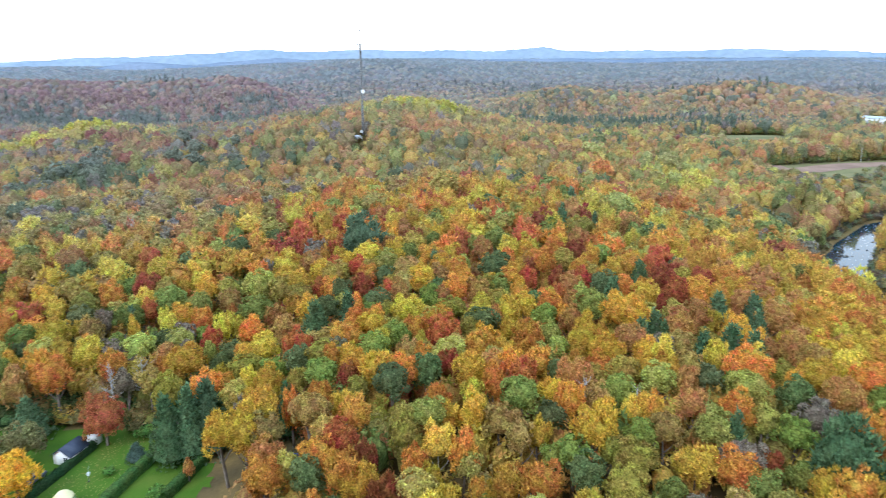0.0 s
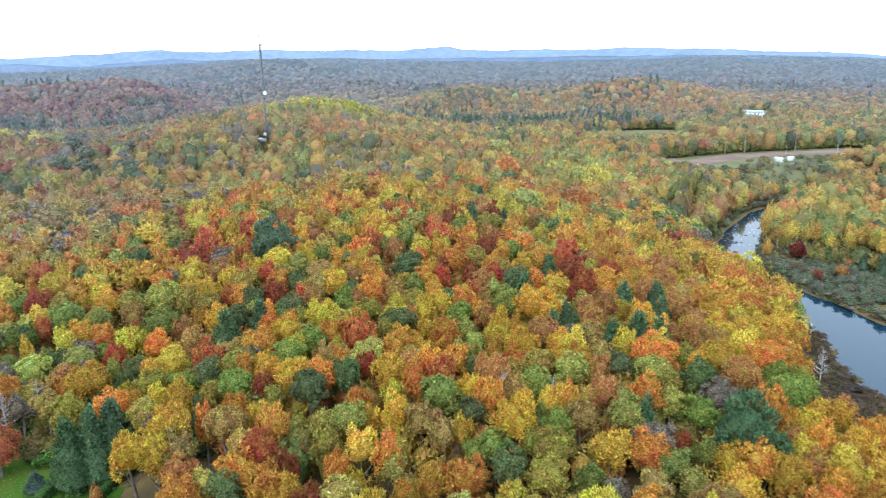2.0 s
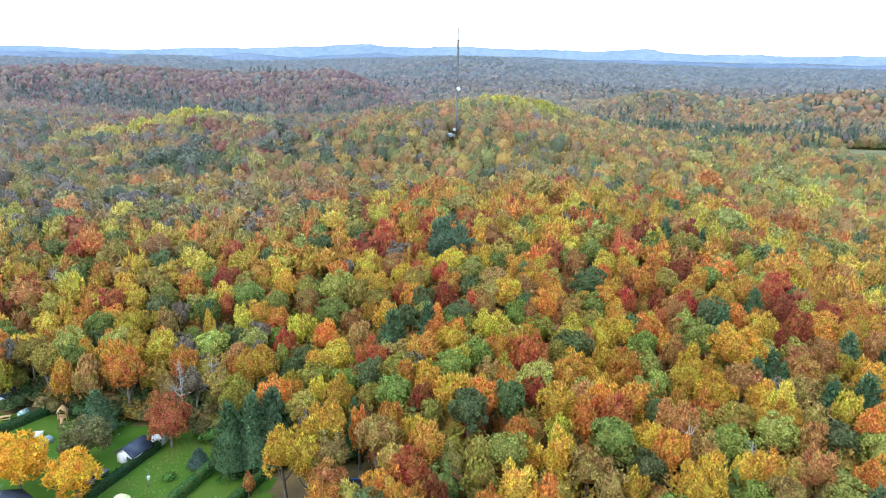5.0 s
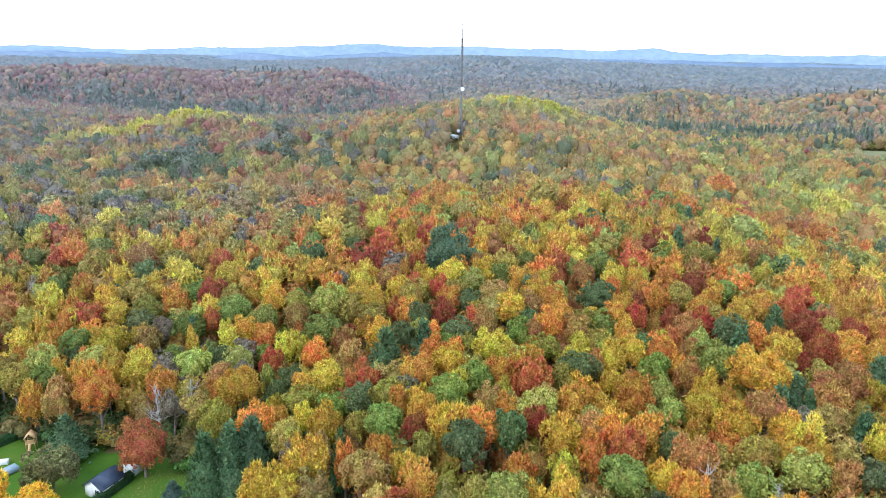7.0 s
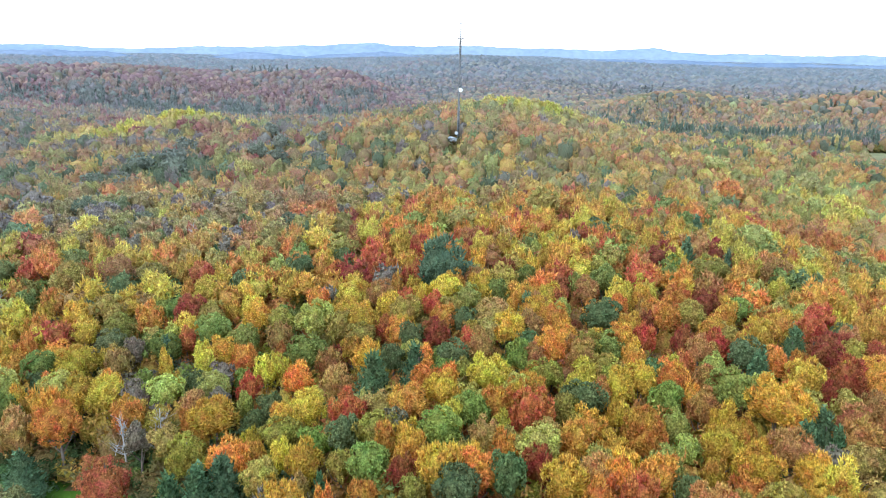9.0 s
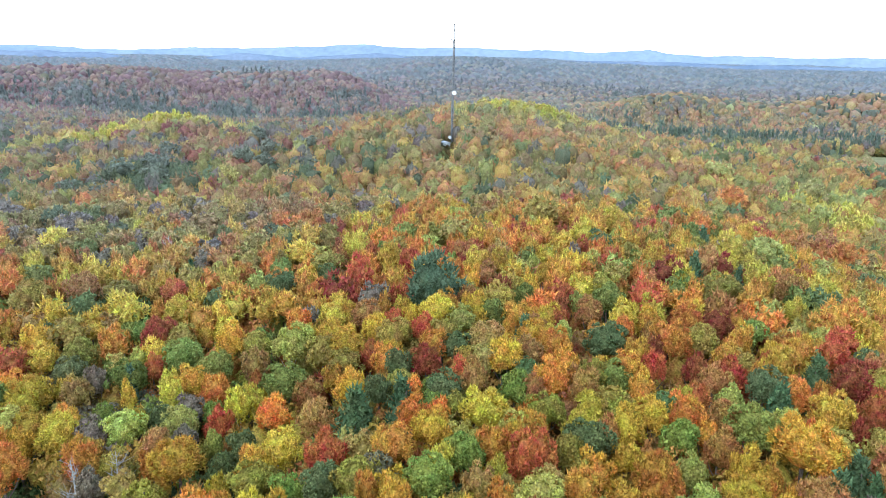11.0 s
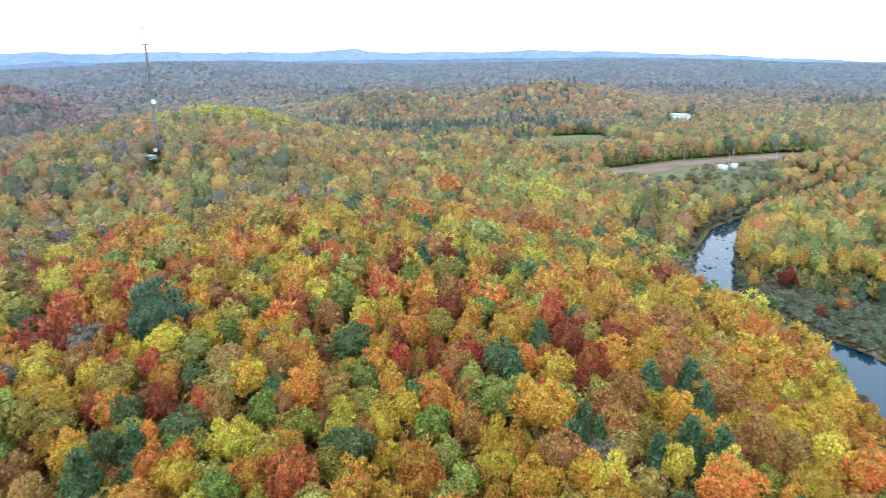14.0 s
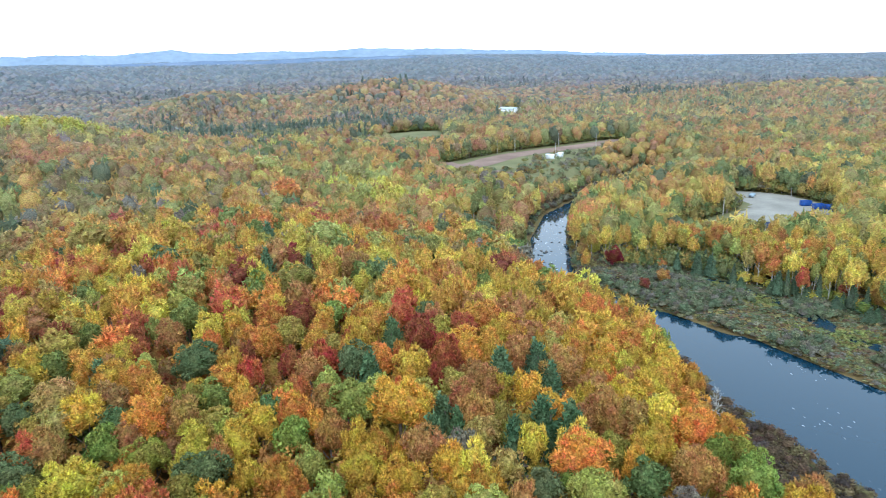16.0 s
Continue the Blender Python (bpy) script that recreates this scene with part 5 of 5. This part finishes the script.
def hedge(line, width, height, tint, label):
    """A clipped hedge: a rounded leafy bank along a line."""
    rng = np.random.default_rng(int(abs(line[0][0]) * 10))
    top, pieces = thing("hedge", *line[0], 0, label, "hedge", "garden hedges"), []
    (ax, ay), (bx, by) = line
    run = math.hypot(bx - ax, by - ay)
    way = np.array((bx - ax, by - ay)) / run
    side = np.array((-way[1], way[0]))
    steps = np.arange(0, run, 0.7)
    prof = np.array([(-0.5, 0), (-0.52, 0.55), (-0.42, 0.92), (0, 1.0), (0.42, 0.92), (0.52, 0.55), (0.5, 0)])
    v = np.concatenate([np.c_[way * s + side * (prof[:, :1] * width + rng.normal(0, 0.05, (7, 1))), prof[:, 1:] * height + rng.normal(0, 0.05, (7, 1))] for s in steps])
    f = [(a * 7 + b, a * 7 + b + 1, a * 7 + b + 8) for a in range(len(steps) - 1) for b in range(6)] + [(a * 7 + b, a * 7 + b + 8, a * 7 + b + 7) for a in range(len(steps) - 1) for b in range(6)]
    f += [(0, i, i + 1) for i in range(1, 6)] + [((len(steps) - 1) * 7, (len(steps) - 1) * 7 + i + 1, (len(steps) - 1) * 7 + i) for i in range(1, 6)]
    pieces.append((v, np.array(f)))
    n = int(run * 26)
    s, p = rng.uniform(0, run, n), rng.uniform(-1, 1, n)
    where = np.c_[way * s[:, None] + side * (np.sign(p) * np.minimum(np.abs(p) * 1.5, 1) * width * 0.52)[:, None], height * np.where(np.abs(p) < 0.66, 1.0, rng.uniform(0.15, 1, n))]
    out = np.c_[side * p[:, None], 1 - np.abs(p)]
    pieces.append(sprays(rng, where, unit(out + 1e-3), 0.17))
    leafy = part("foliage", joined(pieces), LEAVES, top)
    leafy.color = (*tint, 1)


hedge(((-68.8, 96.5), (-65.2, 115.5)), 1.3, 1.5, (0.05, 0.1, 0.035), "dark green clipped hedge along the lawn")
hedge(((-55.6, 96.0), (-51.8, 115.2)), 1.6, 1.9, (0.11, 0.21, 0.05), "green clipped hedge between two lawns")
hedge(((-51.5, 115.6), (-46.4, 113.6)), 1.6, 1.9, (0.14, 0.23, 0.05), "green clipped hedge at the lawn's end")
hedge(((-46.0, 98.5), (-42.8, 111.4)), 1.5, 1.8, (0.09, 0.18, 0.045), "green clipped hedge beside a lawn")
hedge(((-97.5, 112.5), (-92.5, 123.0)), 1.5, 1.7, (0.06, 0.12, 0.04), "dark green hedge between two gardens")
low_growth("wood_edge_shrubs", *strewn(np.random.default_rng(12), 420, (-128, 118, -38, 134), lambda x, y: (y > 119.5 + np.where(x > -62, 0, 2.5))), ((0.1, 0.17, 0.05), (0.2, 0.2, 0.07), (0.33, 0.26, 0.08), (0.14, 0.2, 0.06)), 1.9, 3.4,
           "tangled green and yellow shrubs at the edge of the woods", np.random.default_rng(13))
hedge(((-92.5, 123.2), (-84, 123.4)), 1.5, 1.6, (0.05, 0.09, 0.035), "dark hedge at the garden's end")

house("garden_shed", -67.6, 111.4, -14, 3.6, 4.4, 2.0, 1.2, WHITE, ROOFING, "white garden shed with a dark blue-black shingle roof", "shed",
      ((0.9, -2.23, 0.9, 0.9, 0.8, 0), (1.83, 0.6, 0.9, 1.1, 0.8, 90)))
house("small_shed", -65.9, 116.6, -14, 1.9, 2.2, 1.9, 0.7, WHITE, WHITE, "small white garden shed under the red tree", "shed", ((0.5, -1.13, 1.0, 0.4, 0.5, 0),))
home = house("dwelling", -74.5, 90.0, 62, 8.5, 11, 2.8, 1.9, WHITE, ROOFING, "house with a dark grey-blue shingle roof and aerial", "house", ((2.4, -5.53, 0.9, 1.3, 1.1, 0), (4.28, 1, 0.9, 1.5, 1.1, 90)))
aerial = [tube([(0, 2, 4.4), (0, 2, 7.2)], [0.04, 0.03], 4)] + [tube([(-0.9 + 0.1 * i, 2, 7.1 - 0.35 * i), (0.9 - 0.1 * i, 2.2, 7.1 - 0.35 * i)], [0.025, 0.025], 3) for i in range(5)]
part("aerial", joined(aerial), STEEL, home, "pale metal rooftop aerial")
house("dark_shed", -103, 125, 10, 3.2, 4, 2.0, 1.0, WHITE, ROOFING, "white shed with a dark roof at the garden edge", "shed", ((0.8, -2.03, 0.9, 0.7, 0.7, 0),))

gazebo = thing("garden_canopy", -61.4, 97.2, 10, "cream canvas garden canopy on the lawn", "canopy")
ring = [(math.cos(a) * 1.6, math.sin(a) * 1.6) for a in np.arange(8) * math.tau / 8 + 0.2]
roofv = np.array([(x, y, 2.1) for x, y in ring] + [(x * 0.55, y * 0.55, 2.85) for x, y in ring] + [(0, 0, 3.0)])
rooff = [t for i in range(8) for t in ((i, (i + 1) % 8, 8 + (i + 1) % 8), (i, 8 + (i + 1) % 8, 8 + i), (8 + i, 8 + (i + 1) % 8, 16))]
part("roof", (roofv, np.array(rooff)), CANVAS, gazebo)
part("valance", joined([block(1.22, 0.04, 0.3, ((ring[i][0] + ring[(i + 1) % 8][0]) / 2, (ring[i][1] + ring[(i + 1) % 8][1]) / 2, 1.82), 0,
                              math.degrees(math.atan2(ring[(i + 1) % 8][1] - ring[i][1], ring[(i + 1) % 8][0] - ring[i][0]))) for i in range(8)]), CANVAS, gazebo)
for x, y in ring:
    part("post", tube([(x * 0.97, y * 0.97, 0), (x * 0.97, y * 0.97, 2.1)], [0.04, 0.04]), WHITE, gazebo)

perch = thing("bird_feeder", -61.0, 104.2, 20, "white bird house on a tall leaning garden pole", "bird house")
part("pole", tube([(0, 0, -0.1), (0.1, 0, 1.4), (0.35, 0.1, 3.2)], [0.05, 0.045, 0.035]), STEEL, perch)
part("box", joined([block(0.4, 0.4, 0.45, (0.1, 0, 1.3)), (gable(0.4, 0.4, 0.45, 0.2, 0.08, 0.04)[0] + (0.1, 0, 1.3), gable(0.4, 0.4, 0.45, 0.2, 0.08, 0.04)[1])]), WHITE, perch)
part("foot", block(0.35, 0.35, 0.2), BLACK, perch)

play = thing("playset", -87.6, 120.4, 25, "orange timber climbing tower with a slide", "playset")
for x in (-0.7, 0.7):
    for y in (-0.7, 0.7):
        part("post", block(0.14, 0.14, 2.6, (x, y, 0), 0.02), TIMBER, play)
part("deck", block(1.6, 1.6, 0.12, (0, 0, 1.3)), TIMBER, play)
part("roof", gable(1.6, 1.6, 2.6, 0.8, 0.15, 0.08), TIMBER, play)
part("slide", joined([tube([(0, -0.8, 1.35), (0, -1.8, 0.6), (0, -2.9, 0.15)], [0.28, 0.26, 0.26], 8)]), TIMBER, play)
part("rail", joined([block(1.5, 0.06, 0.12, (0, y, z)) for y in (-0.72, 0.72) for z in (1.7, 2.0)]), TIMBER, play)

hut = thing("playhouse", -96, 120.6, -15, "small white playhouse with a green roof", "playhouse")
part("wall", gable_walls(1.4, 1.6, 1.3, 0.6), WHITE, hut)
GREENROOF = surface("green_panels", ((0.3, (0.05, 0.25, 0.2)), (0.7, (0.1, 0.4, 0.32))), 0.8, 0.6, 6)
part("roof", gable(1.4, 1.6, 1.3, 0.6, 0.2, 0.08), GREENROOF, hut)
part("door", block(0.6, 0.06, 1.0, (0, -0.83, 0), 0.01), BLACK, hut)

bench = thing("picnic_table", -99, 119.5, 30, "grey timber picnic table on the lawn", "table")
part("tabletop", block(1.8, 0.8, 0.06, (0, 0, 0.72), 0.01), TIMBER, bench)
for y in (-0.7, 0.7):
    part("seat", block(1.8, 0.28, 0.05, (0, y, 0.43), 0.01), TIMBER, bench)
for x in (-0.7, 0.7):
    part("leg", joined([block(0.08, 1.5, 0.08, (x, 0, 0.36), 0), tube([(x, -0.6, 0), (x, -0.25, 0.72)], [0.05, 0.05], 4), tube([(x, 0.6, 0), (x, 0.25, 0.72)], [0.05, 0.05], 4)]), TIMBER, bench)

pile = thing("covered_woodpile", -86.2, 112.8, 60, "woodpile under a grey-blue tarpaulin", "woodpile")
tv = block(3.4, 1.7, 1.2, (0, 0, 0), 0.35)
part("cover", (tv[0] + np.random.default_rng(4).normal(0, 0.06, tv[0].shape), tv[1]), GREYBLUE, pile)
part("logs", joined([tube([(-1.8, -0.6 + 0.3 * i, 0.16), (1.8, -0.6 + 0.3 * i, 0.16)], [0.14, 0.14], 6) for i in range(5)]), TIMBER, pile)
chest = thing("storage_box", -88.9, 115.2, 20, "white plastic storage box on the lawn", "box")
part("box", block(1.5, 0.8, 0.75, (0, 0, 0), 0.06), WHITE, chest)
part("lid", block(1.58, 0.88, 0.1, (0, 0, 0.75), 0.03), WHITE, chest)
for i in range(2):
    plank = thing("stacked_planks", -87 + 0.9 * i, 117.6 - 2.6 * i, 35 + 8 * i, "pale timber planks lying on the grass", "planks")
    for k in range(3):
        part("plank", block(2.6, 0.22, 0.06, (0.1 * k, 0.26 * k, 0), 0.01), WHITE if i else TIMBER, plank)


def car(name, x, y, turn, paint, label):
    top = thing(name, x, y, turn, label, "car", lift=0.1)
    v, f = block(1.75, 4.3, 0.62, (0, 0, 0.32), 0.14)
    part("body", (v, f), paint, top)
    v, f = block(1.5, 2.3, 0.6, (0, -0.2, 0.9), 0.12)
    v = v.copy()
    v[:, 1] = np.where(v[:, 2] > 1.2, (v[:, 1] + 0.2) * 0.72 - 0.2, v[:, 1])
    v[:, 0] = np.where(v[:, 2] > 1.2, v[:, 0] * 0.86, v[:, 0])
    part("cabin", (v, f), GLASS, top, "dark car windows")
    part("roof", block(1.3, 1.5, 0.07, (0, -0.2, 1.47), 0.03), paint, top)
    for wx in (-0.82, 0.82):
        for wy in (-1.35, 1.35):
            wheel = part("wheel", tube([(wx - 0.1, wy, 0.32), (wx + 0.1, wy, 0.32)], [0.32, 0.32], 12), BLACK, top)
            part("rim", tube([(wx - 0.12, wy, 0.32), (wx + 0.12, wy, 0.32)], [0.19, 0.17], 8), STEEL, wheel)
    return top


GREYPAINT = surface("grey_car_paint", ((0.3, (0.1, 0.11, 0.13)), (0.7, (0.16, 0.17, 0.2))), 0.5, 0.35, 8, 0.02, 0.3)
car("parked_car", -70.4, 104.4, -12, GREYPAINT, "dark grey car parked beside the hedge")

spring = thing("trampoline", -25.8, 103.4, 0, "round dark trampoline with a blue rim", "trampoline")
circle = np.arange(17) * math.tau / 16
part("mat", (np.array([(math.cos(a) * 1.65, math.sin(a) * 1.65, 0.8) for a in circle[:16]] + [(0, 0, 0.74)]), np.array([(i, (i + 1) % 16, 16) for i in range(16)])), BLACK, spring)
part("rim", tube([(math.cos(a) * 1.8, math.sin(a) * 1.8, 0.82) for a in circle], [0.14] * 17, 6), BLUE, spring)
for a in circle[:16:4]:
    part("leg", tube([(math.cos(a) * 1.8, math.sin(a) * 1.8, 0), (math.cos(a) * 1.8, math.sin(a) * 1.8, 0.8)], [0.04, 0.04]), STEEL, spring)
    part("net_post", tube([(math.cos(a) * 1.85, math.sin(a) * 1.85, 0.8), (math.cos(a) * 1.85, math.sin(a) * 1.85, 2.3)], [0.04, 0.04]), STEEL, spring)

# leaves fallen on the lawn
lx, ly = strewn(np.random.default_rng(8), 1500, (-70, 94, -52, 119), lambda x, y: (x > -67 + (y - 98) * 0.2) & (x < -56 + (y - 98) * 0.2))
lv, lf = sprays(np.random.default_rng(9), np.c_[lx, ly, ground(lx, ly) + 0.13], np.tile((0, 0, 6.0), (len(lx), 1)), 0.13)
litter = mesh_of("fallen_leaves", lv, lf, WOODS)
litter.attributes.new("tint", "FLOAT_COLOR", "POINT").data.foreach_set("color", np.tile(np.array((0.42, 0.28, 0.1, 1), np.float32), len(lv)))
tagged(new("fallen_leaves", litter), "tan fallen leaves scattered on the lawn", "leaves", kind="stuff")

# ---- lot, loop and buildings beyond the river ----
def dumpster(x, y, turn):
    top = thing("dumpster", x, y, turn, "blue steel roll-off dumpster on the gravel lot", "dumpster", "blue dumpsters", 0.16)
    part("tub", joined([block(4.4, 0.1, 2.0, (0, -1.15, 0.2)), block(4.4, 0.1, 2.0, (0, 1.15, 0.2)), block(0.1, 2.3, 2.0, (-2.15, 0, 0.2)), block(0.1, 2.3, 2.0, (2.15, 0, 0.2)), block(4.4, 2.3, 0.1, (0, 0, 0.2))]), BLUE, top)
    for i in range(6):
        part("rib", joined([block(0.1, 0.1, 1.9, (-2.0 + 0.8 * i, s * 1.24, 0.25), 0.02) for s in (-1, 1)]), BLUE, top)
    part("top_rim", joined([block(4.5, 0.16, 0.12, (0, s * 1.17, 2.18)) for s in (-1, 1)] + [block(0.16, 2.4, 0.12, (s * 2.2, 0, 2.18)) for s in (-1, 1)]), BLUE, top)
    for s in (-0.9, 0.9):
        part("skid", block(4.4, 0.15, 0.2, (0, s, 0)), BLACK, top)


for x, y, turn in ((281, 236, 150), (279.5, 229, 158), (282.5, 225, 150)):
    dumpster(x, y, turn)
house("dark_house", 226.5, 218, 40, 6.0, 8.0, 2.6, 1.6, WHITE, ROOFING, "white house with a black roof beside the lot", "house", ((1.4, -4.03, 1.0, 1.2, 1.0, 0), (3.03, 1, 1.0, 1.3, 1.0, 90)))
car("white_car", 247, 222, 60, WHITE, "white car parked on the gravel lot")
rack = thing("panel_stack", 279, 262, 30, "stack of pale blue panels on a rack", "panels", lift=0.1)
for i in range(4):
    part("panel", block(6.5, 2.2, 0.1, (0, 0, 0.5 + 0.2 * i), 0.02), GREYBLUE, rack)
part("trestle", joined([block(0.2, 2.2, 0.5, (x, 0, 0)) for x in (-2.4, 0, 2.4)]), STEEL, rack)


def pole(x, y, high, label="wooden utility pole with a crossarm"):
    top = thing("utility_pole", x, y, 70, label, "utility pole", "utility poles")
    part("shaft", tube([(0, 0, -0.3), (0, 0, high)], [0.17, 0.11], 8), PALE_BARK, top)
    part("crossarm", block(2.0, 0.12, 0.14, (0, 0, high - 0.6), 0.02), BARK, top)
    for s in (-0.85, 0, 0.85):
        part("insulator", tube([(s, 0, high - 0.46), (s, 0, high - 0.2)], [0.06, 0.04], 6), STEEL, top)


for x, y, high in ((235.6, 242, 9), (229, 266, 9), (248, 434, 9), (262, 434, 9), (300, 436, 9), (318, 418, 9), (268, 398, 9)):
    pole(x, y, high)
for x, y, turn, sx, sy in ((261, 394, 20, 2.4, 5.0), (270, 396, 95, 2.2, 3.6)):
    house("site_trailer", x, y, turn, sx, sy, 2.5, 0.5, WHITE, WHITE, "low white site trailer on the grass", "trailer", ((0.7, -sy / 2 - 0.03, 1.0, 0.8, 0.8, 0), (sx / 2 + 0.03, 1, 1.0, 1.2, 0.8, 90)))
car("field_car", 230, 519, 80, GREYPAINT, "dark car parked in the clearing")
car("pale_car", 222, 364, 20, BLUE, "blue car parked beside the dirt road")
big = house("white_building", 384, 626, 35, 12, 20, 5.0, 1.6, WHITE, TIN, "long white metal building in a clearing", "building", ((-2, -10.03, 1.2, 2.0, 1.6, 0), (6.03, -4, 1.2, 2.0, 1.4, 90), (6.03, 3, 1.2, 2.0, 1.4, 90)))
part("annex", block(9, 9, 3.6, (-10, 4, -0.2), 0.05), STEEL, big, "low grey metal annex")
house("long_barn", 291, 812, 70, 9, 34, 3.0, 1.4, WHITE, STEEL, "far low building with a pale roof", "building", ((0, -17.03, 1, 2, 1.4, 0),))

# ---- the mast on the hill ----
mast = tagged(new("radio_mast"), "tall slender lattice radio mast with dishes on the wooded hill", "radio mast")
mast.location = (-45, 399, level(-45, 399))
HIGH, SIDE = 52.0, 0.55
legs = [(math.cos(a) * SIDE, math.sin(a) * SIDE) for a in (0.5, 0.5 + math.tau / 3, 0.5 + 2 * math.tau / 3)]
for x, y in legs:
    part("leg", tube([(x, y, -0.3), (x, y, HIGH)], [0.17, 0.15], 5), DARKSTEEL, mast)
for i in range(26):
    z = i * 2.0
    part("bracing", joined([tube([(*legs[k], z + (i % 2) * 2), (*legs[(k + 1) % 3], z + 2 - (i % 2) * 2)], [0.08, 0.08], 4) for k in range(3)] + [tube([(*legs[k], z), (*legs[(k + 1) % 3], z)], [0.08, 0.08], 4) for k in range(3)]), STEEL, mast)
part("feed_line", tube([(0.12, 0, 0), (0.12, 0, HIGH)], [0.16, 0.16], 6), BLACK, mast, "bundle of dark feed cables")
part("platform", joined([tube([(math.cos(a) * 1.9, math.sin(a) * 1.9, HIGH) for a in circle], [0.12] * 17, 4)] + [tube([(0, 0, HIGH), (math.cos(a) * 1.9, math.sin(a) * 1.9, HIGH)], [0.06, 0.06], 4) for a in circle[:16:3]]), DARKSTEEL, mast)
for a in circle[:16:3]:
    part("antenna", block(0.25, 0.16, 2.2, (math.cos(a) * 1.9, math.sin(a) * 1.9, HIGH - 0.6), 0.04, math.degrees(a)), WHITE, mast)
part("top_rod", joined([tube([(0, 0, HIGH), (0, 0, HIGH + 7.4)], [0.26, 0.18], 6), tube([(-0.7, 0, HIGH + 7.2), (0.7, 0, HIGH + 7.2)], [0.14, 0.14], 4), tube([(-0.5, 0, HIGH + 4), (0.6, 0, HIGH + 4.4)], [0.14, 0.14], 4)]), DARKSTEEL, mast)


def dish(z, x, r):
    bowl = [tube([(0, 0, 0), (0, -0.25 * r, 0), (0, -0.45 * r, 0)], [0.12 * r, 0.75 * r, r], 14)]
    cap = np.array([(math.cos(a) * r, -0.45 * r, math.sin(a) * r) for a in np.arange(14) * math.tau / 14] + [(0, -0.62 * r, 0)])
    bowl.append((cap, np.array([(i, (i + 1) % 14, 14) for i in range(14)])))
    v, f = joined(bowl)
    d = part("dish", (v + (x, -0.75, z), f), WHITE, mast, "round white microwave dish")
    part("bracket", tube([(x, -0.75, z), (0, 0, z)], [0.08, 0.08], 5), STEEL, d)


dish(26.6, 0.9, 1.1)
dish(4.5, -0.8, 0.9)
cabin = house("equipment_hut", -47.5, 394, 25, 4.0, 5.0, 2.6, 0.5, WHITE, WHITE, "small white equipment hut at the mast's foot", "hut", ((1.0, -2.53, 1.0, 0.6, 0.5, 0),))
part("vent", block(0.8, 0.2, 0.6, (2.05, 1, 1.4), 0.03), STEEL, cabin)
